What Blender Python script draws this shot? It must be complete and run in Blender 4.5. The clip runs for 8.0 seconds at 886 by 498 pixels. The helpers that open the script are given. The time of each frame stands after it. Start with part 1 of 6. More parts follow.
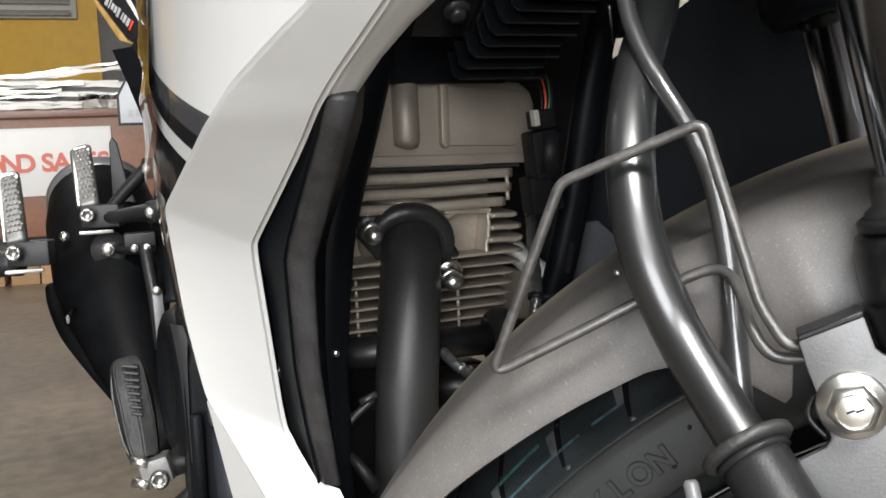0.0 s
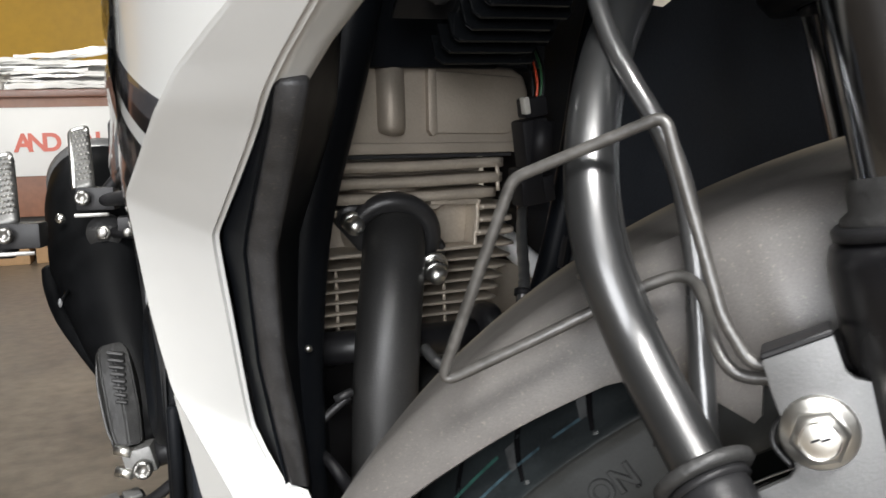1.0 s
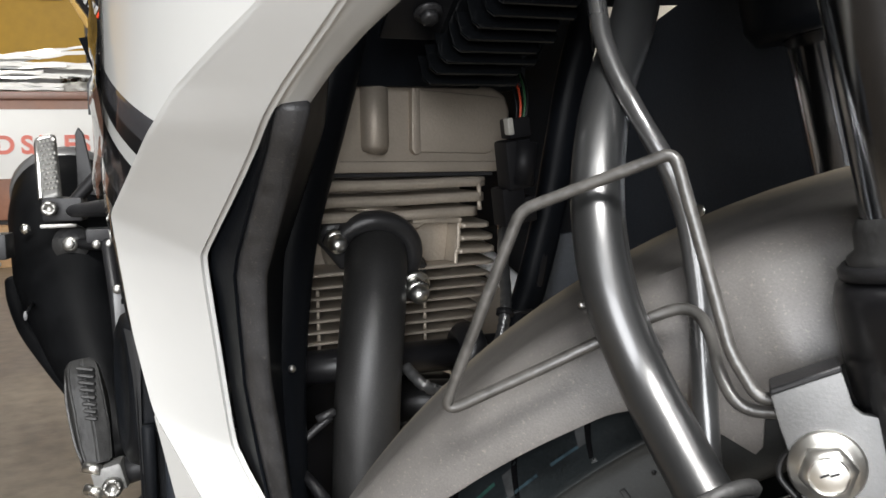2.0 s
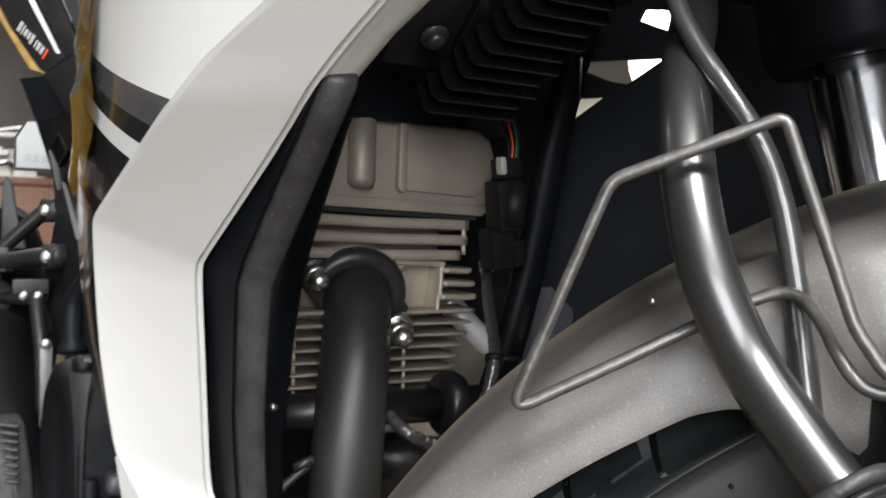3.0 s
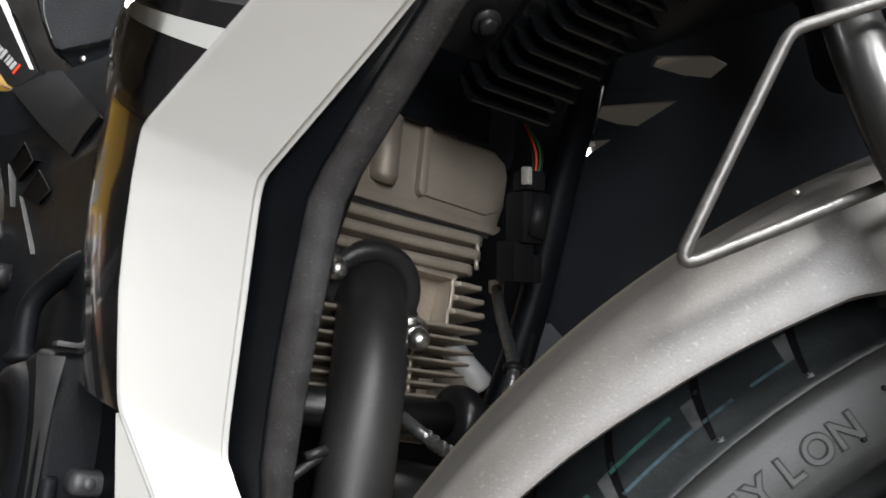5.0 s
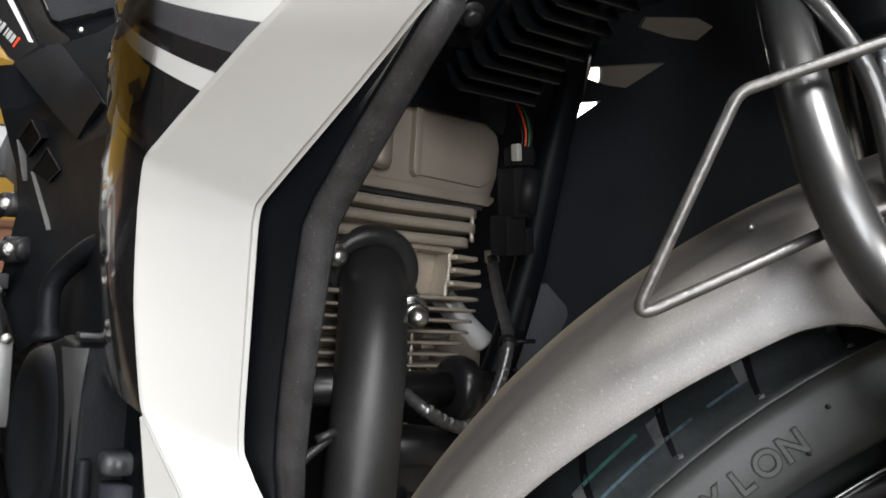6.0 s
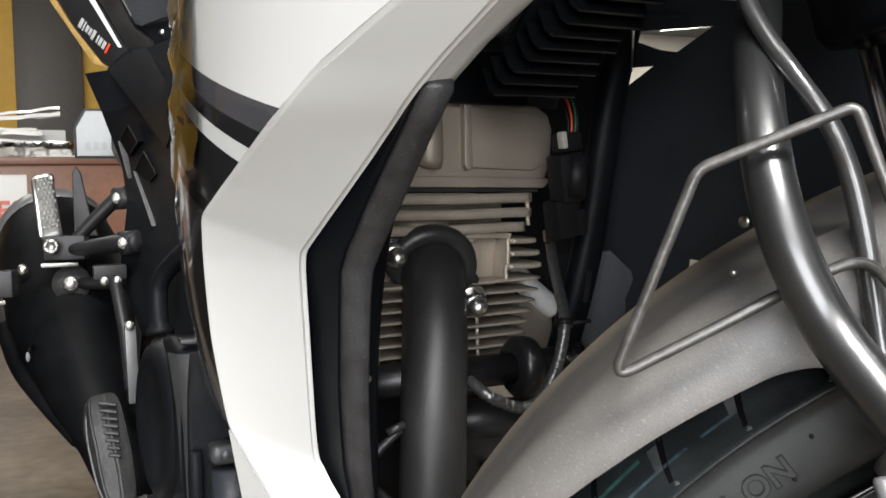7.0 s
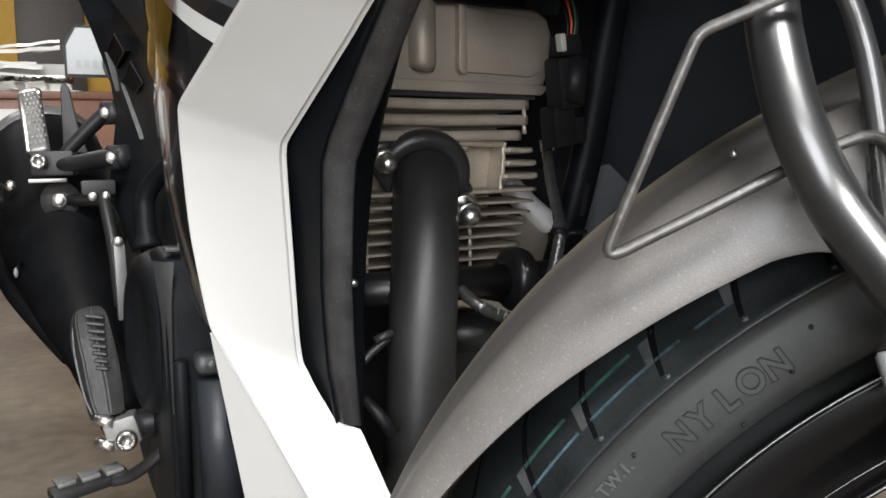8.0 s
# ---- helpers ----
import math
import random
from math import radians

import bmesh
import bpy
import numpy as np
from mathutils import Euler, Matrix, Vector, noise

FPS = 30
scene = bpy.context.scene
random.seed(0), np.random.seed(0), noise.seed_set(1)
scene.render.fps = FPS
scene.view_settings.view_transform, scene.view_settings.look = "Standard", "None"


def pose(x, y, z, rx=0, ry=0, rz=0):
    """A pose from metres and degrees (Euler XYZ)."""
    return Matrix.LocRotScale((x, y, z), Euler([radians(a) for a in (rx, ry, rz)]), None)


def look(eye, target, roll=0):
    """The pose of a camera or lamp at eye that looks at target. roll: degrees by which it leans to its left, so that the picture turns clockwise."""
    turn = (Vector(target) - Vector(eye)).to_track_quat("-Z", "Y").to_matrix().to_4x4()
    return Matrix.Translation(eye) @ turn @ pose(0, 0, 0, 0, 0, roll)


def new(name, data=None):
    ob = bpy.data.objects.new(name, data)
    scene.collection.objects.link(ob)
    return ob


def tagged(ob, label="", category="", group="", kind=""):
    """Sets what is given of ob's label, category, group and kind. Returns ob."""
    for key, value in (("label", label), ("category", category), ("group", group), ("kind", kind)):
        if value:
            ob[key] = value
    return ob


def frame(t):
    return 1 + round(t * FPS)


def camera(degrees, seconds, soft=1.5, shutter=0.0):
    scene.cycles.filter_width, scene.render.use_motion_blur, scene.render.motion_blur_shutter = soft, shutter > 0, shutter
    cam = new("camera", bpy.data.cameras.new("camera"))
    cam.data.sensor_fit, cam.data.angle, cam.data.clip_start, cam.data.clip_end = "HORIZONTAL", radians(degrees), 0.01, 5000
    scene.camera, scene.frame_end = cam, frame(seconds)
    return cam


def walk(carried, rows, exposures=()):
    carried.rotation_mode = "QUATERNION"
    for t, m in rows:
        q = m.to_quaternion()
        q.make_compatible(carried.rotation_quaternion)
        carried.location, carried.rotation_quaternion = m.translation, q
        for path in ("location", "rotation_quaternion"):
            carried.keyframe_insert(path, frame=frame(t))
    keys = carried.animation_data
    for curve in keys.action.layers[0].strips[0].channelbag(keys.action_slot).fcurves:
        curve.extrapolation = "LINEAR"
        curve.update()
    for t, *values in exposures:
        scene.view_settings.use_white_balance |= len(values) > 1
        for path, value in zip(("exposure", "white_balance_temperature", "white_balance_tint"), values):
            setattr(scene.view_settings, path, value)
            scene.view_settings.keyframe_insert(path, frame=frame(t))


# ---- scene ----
cam = camera(52.0, 8.0, shutter=0.5)
PATH = [
    (0, (0.0413, 0.0268, 0.6119), (0.6637, 1.9170, 0.4127), -2.61),
    (0.5, (0.0492, 0.0357, 0.6075), (0.6474, 1.9323, 0.3955), -1.53),
    (1, (0.0703, 0.0399, 0.6132), (0.6364, 1.9441, 0.3822), -1.76),
    (1.2, (0.0771, 0.0392, 0.6133), (0.6341, 1.9478, 0.3969), -1.45),
    (2.3, (0.0414, 0.0485, 0.6212), (0.7509, 1.9060, 0.4140), -0.26),
    (2.5, (0.0303, 0.0529, 0.6152), (0.7751, 1.9002, 0.4341), 0.31),
    (3, (0.0230, 0.0840, 0.5824), (0.8826, 1.8897, 0.6015), 1.21),
    (3.5, (0.0157, 0.1100, 0.5447), (0.9960, 1.8417, 0.7449), 2.93),
    (4, (0.0024, 0.1201, 0.5146), (1.0268, 1.8205, 0.7581), 3.38),
    (4.5, (0.0034, 0.1221, 0.5145), (1.0209, 1.8258, 0.7641), 3.77),
    (5, (-0.0178, 0.1397, 0.5012), (1.0162, 1.8103, 0.8757), 4.90),
    (5.2, (-0.0203, 0.1409, 0.4963), (1.0117, 1.8043, 0.9063), 4.78),
    (6.3, (-0.0280, 0.0955, 0.5635), (0.9570, 1.8355, 0.5925), 1.05),
    (6.5, (-0.0231, 0.0848, 0.5768), (0.8881, 1.8651, 0.5522), 0.16),
    (7, (-0.0089, 0.0673, 0.5922), (0.7898, 1.8993, 0.5171), -1.65),
    (7.5, (-0.0020, 0.0639, 0.5792), (0.7657, 1.9032, 0.4132), -0.27),
    (8, (0.0029, 0.0787, 0.5717), (0.7875, 1.9075, 0.3718), -1.06),
]
walk(cam, [(t, look(eye, target, roll)) for t, eye, target, roll in PATH])

# ---------------------------------------------------------------- light and room air
world = bpy.data.worlds.new("sky")
scene.world = world
world.use_nodes = True
_bg = world.node_tree.nodes["Background"]
_sky = world.node_tree.nodes.new("ShaderNodeTexSky")
_sky.sky_type = "NISHITA"
_sky.sun_disc = False
_sky.sun_elevation = radians(48)
_sky.sun_rotation = radians(200)
world.node_tree.links.new(_sky.outputs[0], _bg.inputs[0])
_bg.inputs[1].default_value = 0.10


def area_lamp(name, m, sx, sy, watts, colour):
    data = bpy.data.lights.new(name, "AREA")
    data.shape, data.size, data.size_y, data.energy, data.color = "RECTANGLE", sx, sy, watts, colour
    ob = new(name, data)
    ob.matrix_world = m
    return ob


# daylight through the open shop front behind the camera, and the tubes under the ceiling
area_lamp("shopfront_daylight", look((-2.2, -4.45, 1.45), (-1.2, 0, 1.2)), 3.8, 2.5, 405, (0.950, 0.957, 0.980))
area_lamp("tube_light", look((-0.20, -1.75, 2.9), (0.2, 0.3, 0.6)), 1.5, 0.6, 232, (1.0, 0.985, 0.960))
area_lamp("tube_light", look((-1.3, -0.6, 2.9), (-1.3, -0.6, 0)), 1.25, 0.3, 9, (0.95, 0.98, 1.0))
area_lamp("tube_light", look((-1.3, 2.6, 2.9), (-1.3, 2.6, 0)), 1.2, 0.25, 18, (0.97, 0.98, 1.0))
area_lamp("tube_light", look((1.9, 0.6, 2.9), (1.9, 0.6, 0)), 1.2, 0.25, 9, (0.97, 0.98, 1.0))
area_lamp("tube_light", look((-0.8, 5.2, 2.9), (-0.8, 5.2, 0)), 1.2, 0.25, 30, (1.0, 0.95, 0.86))


# ---------------------------------------------------------------- materials
def material(name, base, rough=0.5, metal=0.0, var=0.25, grain=220.0, stain=18.0, bump=0.15, bump_scale=None,
             coat=0.0, rough_var=0.12, spec=0.5, tint=None, stain_amount=0.6, speck=0.0, object_random=0.0, dust=0.0):
    m = bpy.data.materials.new(name)
    m.use_nodes = True
    nt = m.node_tree
    nd, ln = nt.nodes, nt.links
    bsdf = nd["Principled BSDF"]
    tc = nd.new("ShaderNodeTexCoord")
    n1 = nd.new("ShaderNodeTexNoise")
    n1.inputs["Scale"].default_value, n1.inputs["Detail"].default_value = grain, 4
    n2 = nd.new("ShaderNodeTexNoise")
    n2.inputs["Scale"].default_value, n2.inputs["Detail"].default_value = stain, 5
    for n in (n1, n2):
        ln.new(tc.outputs["Object"], n.inputs["Vector"])
    mix = nd.new("ShaderNodeMath")
    mix.operation = "MULTIPLY_ADD"
    mix.inputs[1].default_value = 1.0 - stain_amount
    ln.new(n1.outputs["Fac"], mix.inputs[0])
    sc = nd.new("ShaderNodeMath")
    sc.operation = "MULTIPLY"
    sc.inputs[1].default_value = stain_amount
    ln.new(n2.outputs["Fac"], sc.inputs[0])
    ln.new(sc.outputs[0], mix.inputs[2])
    ramp = nd.new("ShaderNodeValToRGB")
    lo = [c * (1 - var) for c in base]
    hi = [min(1, c * (1 + var)) for c in (tint or base)]
    ramp.color_ramp.elements[0].position, ramp.color_ramp.elements[1].position = 0.3, 0.7
    ramp.color_ramp.elements[0].color = (*lo, 1)
    ramp.color_ramp.elements[1].color = (*hi, 1)
    ln.new(mix.outputs[0], ramp.inputs[0])
    colour = ramp.outputs[0]
    if speck:
        n3 = nd.new("ShaderNodeTexNoise")
        n3.inputs["Scale"].default_value, n3.inputs["Detail"].default_value = 900, 2
        ln.new(tc.outputs["Object"], n3.inputs["Vector"])
        r3 = nd.new("ShaderNodeValToRGB")
        r3.color_ramp.elements[0].position, r3.color_ramp.elements[1].position = 0.62, 0.72
        ln.new(n3.outputs["Fac"], r3.inputs[0])
        mx = nd.new("ShaderNodeMix")
        mx.data_type = "RGBA"
        mm = nd.new("ShaderNodeMath")
        mm.operation = "MULTIPLY"
        mm.inputs[1].default_value = speck
        ln.new(r3.outputs[0], mm.inputs[0])
        ln.new(mm.outputs[0], mx.inputs[0])
        ln.new(colour, mx.inputs[6])
        mx.inputs[7].default_value = (0.42, 0.38, 0.30, 1)
        colour = mx.outputs[2]
    if dust:
        ge = nd.new("ShaderNodeNewGeometry")
        sx = nd.new("ShaderNodeSeparateXYZ")
        ln.new(ge.outputs["Normal"], sx.inputs[0])
        md = nd.new("ShaderNodeMapRange")
        md.inputs[1].default_value, md.inputs[2].default_value = 0.80, 0.97
        md.inputs[3].default_value, md.inputs[4].default_value = 0.0, dust
        ln.new(sx.outputs[2], md.inputs[0])
        mn = nd.new("ShaderNodeMath")
        mn.operation = "MULTIPLY"
        ln.new(md.outputs[0], mn.inputs[0])
        ln.new(n1.outputs["Fac"], mn.inputs[1])
        mx2 = nd.new("ShaderNodeMix")
        mx2.data_type = "RGBA"
        ln.new(mn.outputs[0], mx2.inputs[0])
        ln.new(colour, mx2.inputs[6])
        mx2.inputs[7].default_value = (0.36, 0.30, 0.21, 1)
        colour = mx2.outputs[2]
    if object_random:
        oi = nd.new("ShaderNodeObjectInfo")
        hsv = nd.new("ShaderNodeHueSaturation")
        mr = nd.new("ShaderNodeMapRange")
        mr.inputs[3].default_value, mr.inputs[4].default_value = 1 - object_random, 1 + object_random
        ln.new(oi.outputs["Random"], mr.inputs[0])
        ln.new(mr.outputs[0], hsv.inputs["Value"])
        ln.new(colour, hsv.inputs["Color"])
        colour = hsv.outputs[0]
    ln.new(colour, bsdf.inputs["Base Color"])
    rr = nd.new("ShaderNodeMapRange")
    rr.inputs[3].default_value, rr.inputs[4].default_value = max(0.02, rough - rough_var), min(1, rough + rough_var)
    ln.new(n2.outputs["Fac"], rr.inputs[0])
    ln.new(rr.outputs[0], bsdf.inputs["Roughness"])
    bsdf.inputs["Metallic"].default_value = metal
    bsdf.inputs["Coat Weight"].default_value = coat
    bsdf.inputs["Coat Roughness"].default_value = 0.06
    bsdf.inputs["Specular IOR Level"].default_value = spec
    if bump:
        nb = n1
        if bump_scale:
            nb = nd.new("ShaderNodeTexNoise")
            nb.inputs["Scale"].default_value, nb.inputs["Detail"].default_value = bump_scale, 3
            ln.new(tc.outputs["Object"], nb.inputs["Vector"])
        b = nd.new("ShaderNodeBump")
        b.inputs["Strength"].default_value, b.inputs["Distance"].default_value = bump, 0.001
        ln.new(nb.outputs["Fac"], b.inputs["Height"])
        ln.new(b.outputs[0], bsdf.inputs["Normal"])
    return m


WHITE = material("white_paint", (0.515, 0.518, 0.508), 0.22, var=0.015, grain=60, stain=9, bump=0.02, coat=0.6, rough_var=0.05)
STRIPE_GREY = material("dark_grey_decal", (0.055, 0.055, 0.06), 0.22, var=0.2, coat=0.7, bump=0.02)
STRIPE_BLACK = material("black_decal", (0.012, 0.012, 0.013), 0.16, var=0.2, coat=0.8, bump=0.02)
TRIM = material("textured_black_plastic", (0.026, 0.026, 0.0275), 0.44, var=0.5, grain=1400, stain=110, bump=0.2, speck=0.10)
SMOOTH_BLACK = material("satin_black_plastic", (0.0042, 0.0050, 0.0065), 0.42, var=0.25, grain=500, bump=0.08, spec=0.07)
COWL_BLACK = material("matt_black_cowl", (0.021, 0.024, 0.029), 0.40, var=0.3, grain=600, stain=12, bump=0.18, spec=0.4)
BODY_BLACK = material("grained_black_body_plastic", (0.0052, 0.0060, 0.0074), 0.46, var=0.4, grain=900, stain=25, bump=0.22, spec=0.11, speck=0.014)
CAST = material("cast_aluminium", (0.315, 0.275, 0.228), 0.52, metal=0.5, var=0.10, grain=700, stain=35, bump=0.14, rough_var=0.08)
CAST_FIN = material("sand_cast_fins", (0.40, 0.352, 0.292), 0.46, metal=0.50, var=0.14, grain=520, stain=60, bump=0.28)
HEADER = material("heatproof_black_paint", (0.018, 0.0178, 0.0177), 0.47, var=0.35, grain=900, stain=24, bump=0.12, spec=0.55, speck=0.03)
FLANGE = material("black_coated_steel", (0.020, 0.020, 0.021), 0.38, var=0.25, grain=500, bump=0.15)
FRAME_BLACK = material("gloss_black_frame_paint", (0.008, 0.008, 0.009), 0.30, var=0.25, grain=250, bump=0.06, spec=0.35)
HEATSINK = material("black_anodised_heatsink", (0.0035, 0.0040, 0.0046), 0.20, metal=0.0, var=0.25, grain=500, bump=0.06, spec=0.55, rough_var=0.05)
ZINC = material("zinc_plated_steel", (0.74, 0.73, 0.69), 0.30, metal=1.0, var=0.14, grain=260, stain=60, bump=0.10)
DULL_ZINC = material("dull_weathered_zinc", (0.30, 0.295, 0.28), 0.40, metal=1.0, var=0.3, grain=260, stain=80, bump=0.15)
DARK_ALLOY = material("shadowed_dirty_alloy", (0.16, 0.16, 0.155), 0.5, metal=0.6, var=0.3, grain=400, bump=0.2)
FORK_METAL = material("hard_chromed_fork_tube", (0.46, 0.48, 0.51), 0.16, metal=1.0, var=0.06, grain=200, bump=0.02, rough_var=0.04)
ALLOY = material("bare_alloy", (0.62, 0.61, 0.59), 0.32, metal=1.0, var=0.14, grain=400, bump=0.2)
BRIGHT_ALLOY = material("polished_light_alloy", (0.80, 0.80, 0.79), 0.30, metal=0.3, var=0.08, grain=300, bump=0.1)
HOSE = material("satin_dark_hose_sleeve", (0.012, 0.0125, 0.013), 0.33, var=0.2, grain=300, stain=40, bump=0.04, coat=0.25, spec=1.0, rough_var=0.05)
ROD = material("worn_dark_steel_rod", (0.045, 0.043, 0.040), 0.36, metal=0.0, var=0.6, grain=320, stain=90, bump=0.25, spec=0.9)
CABLE = material("dark_rubber_cable", (0.030, 0.0305, 0.031), 0.30, var=0.25, grain=420, bump=0.12, coat=0.7, spec=0.8)
FENDER = material("dusty_grey_fender_plastic", (0.098, 0.0922, 0.0882), 0.40, var=0.22, grain=1500, stain=34, bump=0.10, spec=0.75, speck=0.17, rough_var=0.08, stain_amount=0.45)


def add_crown_dust_and_shade(m):
    """Dust caked along the crown and a painted shade band beside it, laid by the distance from the crown line."""
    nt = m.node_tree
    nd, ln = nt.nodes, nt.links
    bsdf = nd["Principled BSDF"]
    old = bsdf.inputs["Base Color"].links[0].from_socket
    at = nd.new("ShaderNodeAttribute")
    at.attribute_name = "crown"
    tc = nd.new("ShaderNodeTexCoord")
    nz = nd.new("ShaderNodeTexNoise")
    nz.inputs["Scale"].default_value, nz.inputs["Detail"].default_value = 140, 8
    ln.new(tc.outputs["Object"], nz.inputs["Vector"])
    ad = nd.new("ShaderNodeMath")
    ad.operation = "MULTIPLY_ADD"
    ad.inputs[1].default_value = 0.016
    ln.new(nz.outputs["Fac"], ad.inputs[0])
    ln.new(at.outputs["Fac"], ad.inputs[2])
    # the dark shade band first, then the tan dust over it
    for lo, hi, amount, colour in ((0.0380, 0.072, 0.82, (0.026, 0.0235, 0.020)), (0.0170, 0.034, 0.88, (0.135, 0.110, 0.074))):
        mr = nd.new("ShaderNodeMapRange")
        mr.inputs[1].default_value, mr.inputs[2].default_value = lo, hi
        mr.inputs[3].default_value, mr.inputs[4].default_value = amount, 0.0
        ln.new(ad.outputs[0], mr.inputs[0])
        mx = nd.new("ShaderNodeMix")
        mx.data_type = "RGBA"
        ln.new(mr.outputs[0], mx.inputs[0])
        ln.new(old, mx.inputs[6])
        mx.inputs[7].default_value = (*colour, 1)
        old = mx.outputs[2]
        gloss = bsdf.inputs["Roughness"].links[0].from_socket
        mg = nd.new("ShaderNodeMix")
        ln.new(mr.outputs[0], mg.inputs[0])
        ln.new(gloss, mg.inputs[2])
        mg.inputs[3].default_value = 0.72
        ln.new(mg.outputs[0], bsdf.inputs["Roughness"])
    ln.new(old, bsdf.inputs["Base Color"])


add_crown_dust_and_shade(FENDER)
COWL_LIT = material("lit_tone_cowl_plastic", (0.040, 0.045, 0.052), 0.5, var=0.3, grain=500, stain=22, bump=0.15)
SIDEWALL = material("dusty_sidewall_rubber", (0.0130, 0.0150, 0.0155), 0.46, var=0.45, grain=1100, stain=30, bump=0.05, speck=0.012, spec=0.42)
TYRE = material("black_tyre_rubber", (0.0080, 0.0102, 0.0112), 0.44, var=0.6, grain=700, stain=45, bump=0.12, spec=0.36, speck=0.012)
TYRE_LETTER = material("moulded_rubber_lettering", (0.0085, 0.0088, 0.0092), 0.60, var=0.3, grain=420, bump=0.15, spec=0.26)
SIDE_EDGE = material("worn_black_plastic_edge", (0.013, 0.0125, 0.012), 0.5, var=0.35, grain=900, stain=40, bump=0.2, spec=0.2)
VENT_DARK = material("shaded_recess_black", (0.003, 0.003, 0.0035), 0.6, var=0.2, grain=700, bump=0.1, spec=0.04)
GROOVE = material("shaded_groove_rubber", (0.0025, 0.0025, 0.003), 0.8, var=0.3, grain=300, bump=0.1, spec=0.05)
PALE_STRIP = material("pale_grey_strip", (0.055, 0.055, 0.054), 0.5, var=0.4, grain=300, stain=130, bump=0.3)
WORN_TREAD = material("worn_grey_tread_edge", (0.034, 0.036, 0.037), 0.55, var=0.4, grain=420, stain=120, bump=0.2)
STRIPE_GREEN = material("faded_green_tyre_marking", (0.011, 0.042, 0.034), 0.5, var=0.85, grain=500, stain=110, bump=0.1, stain_amount=0.8)
STRIPE_BLUE = material("faded_blue_tyre_marking", (0.024, 0.046, 0.058), 0.5, var=0.85, grain=500, stain=110, bump=0.1, stain_amount=0.8)
RIM = material("gloss_black_rim", (0.0035, 0.0035, 0.0040), 0.16, var=0.3, grain=250, bump=0.05, spec=0.16)
RIM_GLINT = material("rim_edge_glint_metal", (0.26, 0.265, 0.27), 0.30, metal=1.0, var=0.5, grain=300, stain=60, bump=0.2)
BRACKET = material("black_powder_coat", (0.013, 0.013, 0.014), 0.40, var=0.2, grain=1400, stain=50, bump=0.10, spec=0.25)
RUBBER = material("grey_black_rubber", (0.026, 0.026, 0.026), 0.5, var=0.3, grain=500, stain=60, bump=0.35)
DUSTY_RUBBER = material("dusty_black_rubber", (0.012, 0.012, 0.0118), 0.48, var=0.6, grain=300, stain=90, bump=0.5, bump_scale=160, speck=0.04)
RIDGE_HIGHLIGHT = material("highlighted_black_plastic_corner", (0.040, 0.041, 0.043), 0.34, var=0.3, grain=500, stain=60, bump=0.08, spec=0.7)
KNOB = material("worn_grey_black_rubber", (0.034, 0.036, 0.039), 0.42, var=0.3, grain=700, stain=90, bump=0.15)
PEG_RUBBER = material("dusty_peg_rubber", (0.065, 0.065, 0.064), 0.5, var=0.6, grain=300, stain=130, bump=0.4)
CONNECTOR = material("black_nylon_connector", (0.006, 0.006, 0.007), 0.5, var=0.25, grain=600, bump=0.1, spec=0.2)
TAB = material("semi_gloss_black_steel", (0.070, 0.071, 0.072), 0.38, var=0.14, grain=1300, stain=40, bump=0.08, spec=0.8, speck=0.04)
CONNECTOR_GREY = material("grey_nylon_connector", (0.33, 0.32, 0.29), 0.45, var=0.15, grain=500, bump=0.1)
WIRE_RED = material("red_wire", (0.40, 0.05, 0.02), 0.35, var=0.12, bump=0.03)
WIRE_GREEN = material("green_wire", (0.02, 0.07, 0.03), 0.35, var=0.12, bump=0.03)
MUFFLER = material("satin_black_muffler", (0.0032, 0.0034, 0.0038), 0.46, spec=0.05, var=0.4, grain=300, stain=40, bump=0.12, speck=0.004)
GREY_CAP = material("grey_end_cap", (0.13, 0.13, 0.13), 0.35, metal=0.4, var=0.15, bump=0.1)
TONGUE = material("pale_grey_plastic_tongue", (0.105, 0.107, 0.11), 0.42, var=0.12, grain=400, bump=0.08)
SEAT = material("black_vinyl_seat", (0.024, 0.026, 0.029), 0.5, var=0.2, grain=700, stain=15, bump=0.4)
PLATE = material("grey_white_plate", (0.27, 0.28, 0.285), 0.4, var=0.06, bump=0.05)
PLATE_BAR = material("faded_print", (0.23, 0.24, 0.24), 0.5, var=0.1, bump=0.03)
MARK_WHITE = material("white_print", (0.55, 0.55, 0.55), 0.4, var=0.05, bump=0.02)
MARK_GREY = material("silver_grey_print", (0.30, 0.30, 0.30), 0.4, var=0.1, bump=0.02)
MARK_RED = material("red_print", (0.60, 0.05, 0.02), 0.4, var=0.08, bump=0.02)
AMBER = material("amber_gold_decal", (0.26, 0.165, 0.055), 0.25, var=0.3, grain=120, stain=40, coat=0.5, bump=0.03)
CONCRETE = material("stained_concrete", (0.115, 0.092, 0.068), 0.38, var=0.62, grain=22, stain=2.6, bump=0.25, bump_scale=90, rough_var=0.16, tint=(0.15, 0.125, 0.095))
WALL = material("cream_wall_paint", (0.62, 0.58, 0.50), 0.7, var=0.08, grain=14, stain=1.2, bump=0.2, bump_scale=60)
YELLOW = material("yellow_wall_paint", (0.62, 0.36, 0.035), 0.6, var=0.10, grain=16, stain=1.0, bump=0.2, bump_scale=50)
DARK_POST = material("dark_brown_post", (0.045, 0.036, 0.028), 0.5, var=0.3, grain=30, stain=3, bump=0.2)
CEIL = material("grey_ceiling_sheet", (0.24, 0.24, 0.235), 0.7, var=0.10, grain=20, stain=1.5, bump=0.15)
WOOD = material("reddish_brown_laminate", (0.24, 0.105, 0.058), 0.42, var=0.18, grain=40, stain=5, bump=0.1)
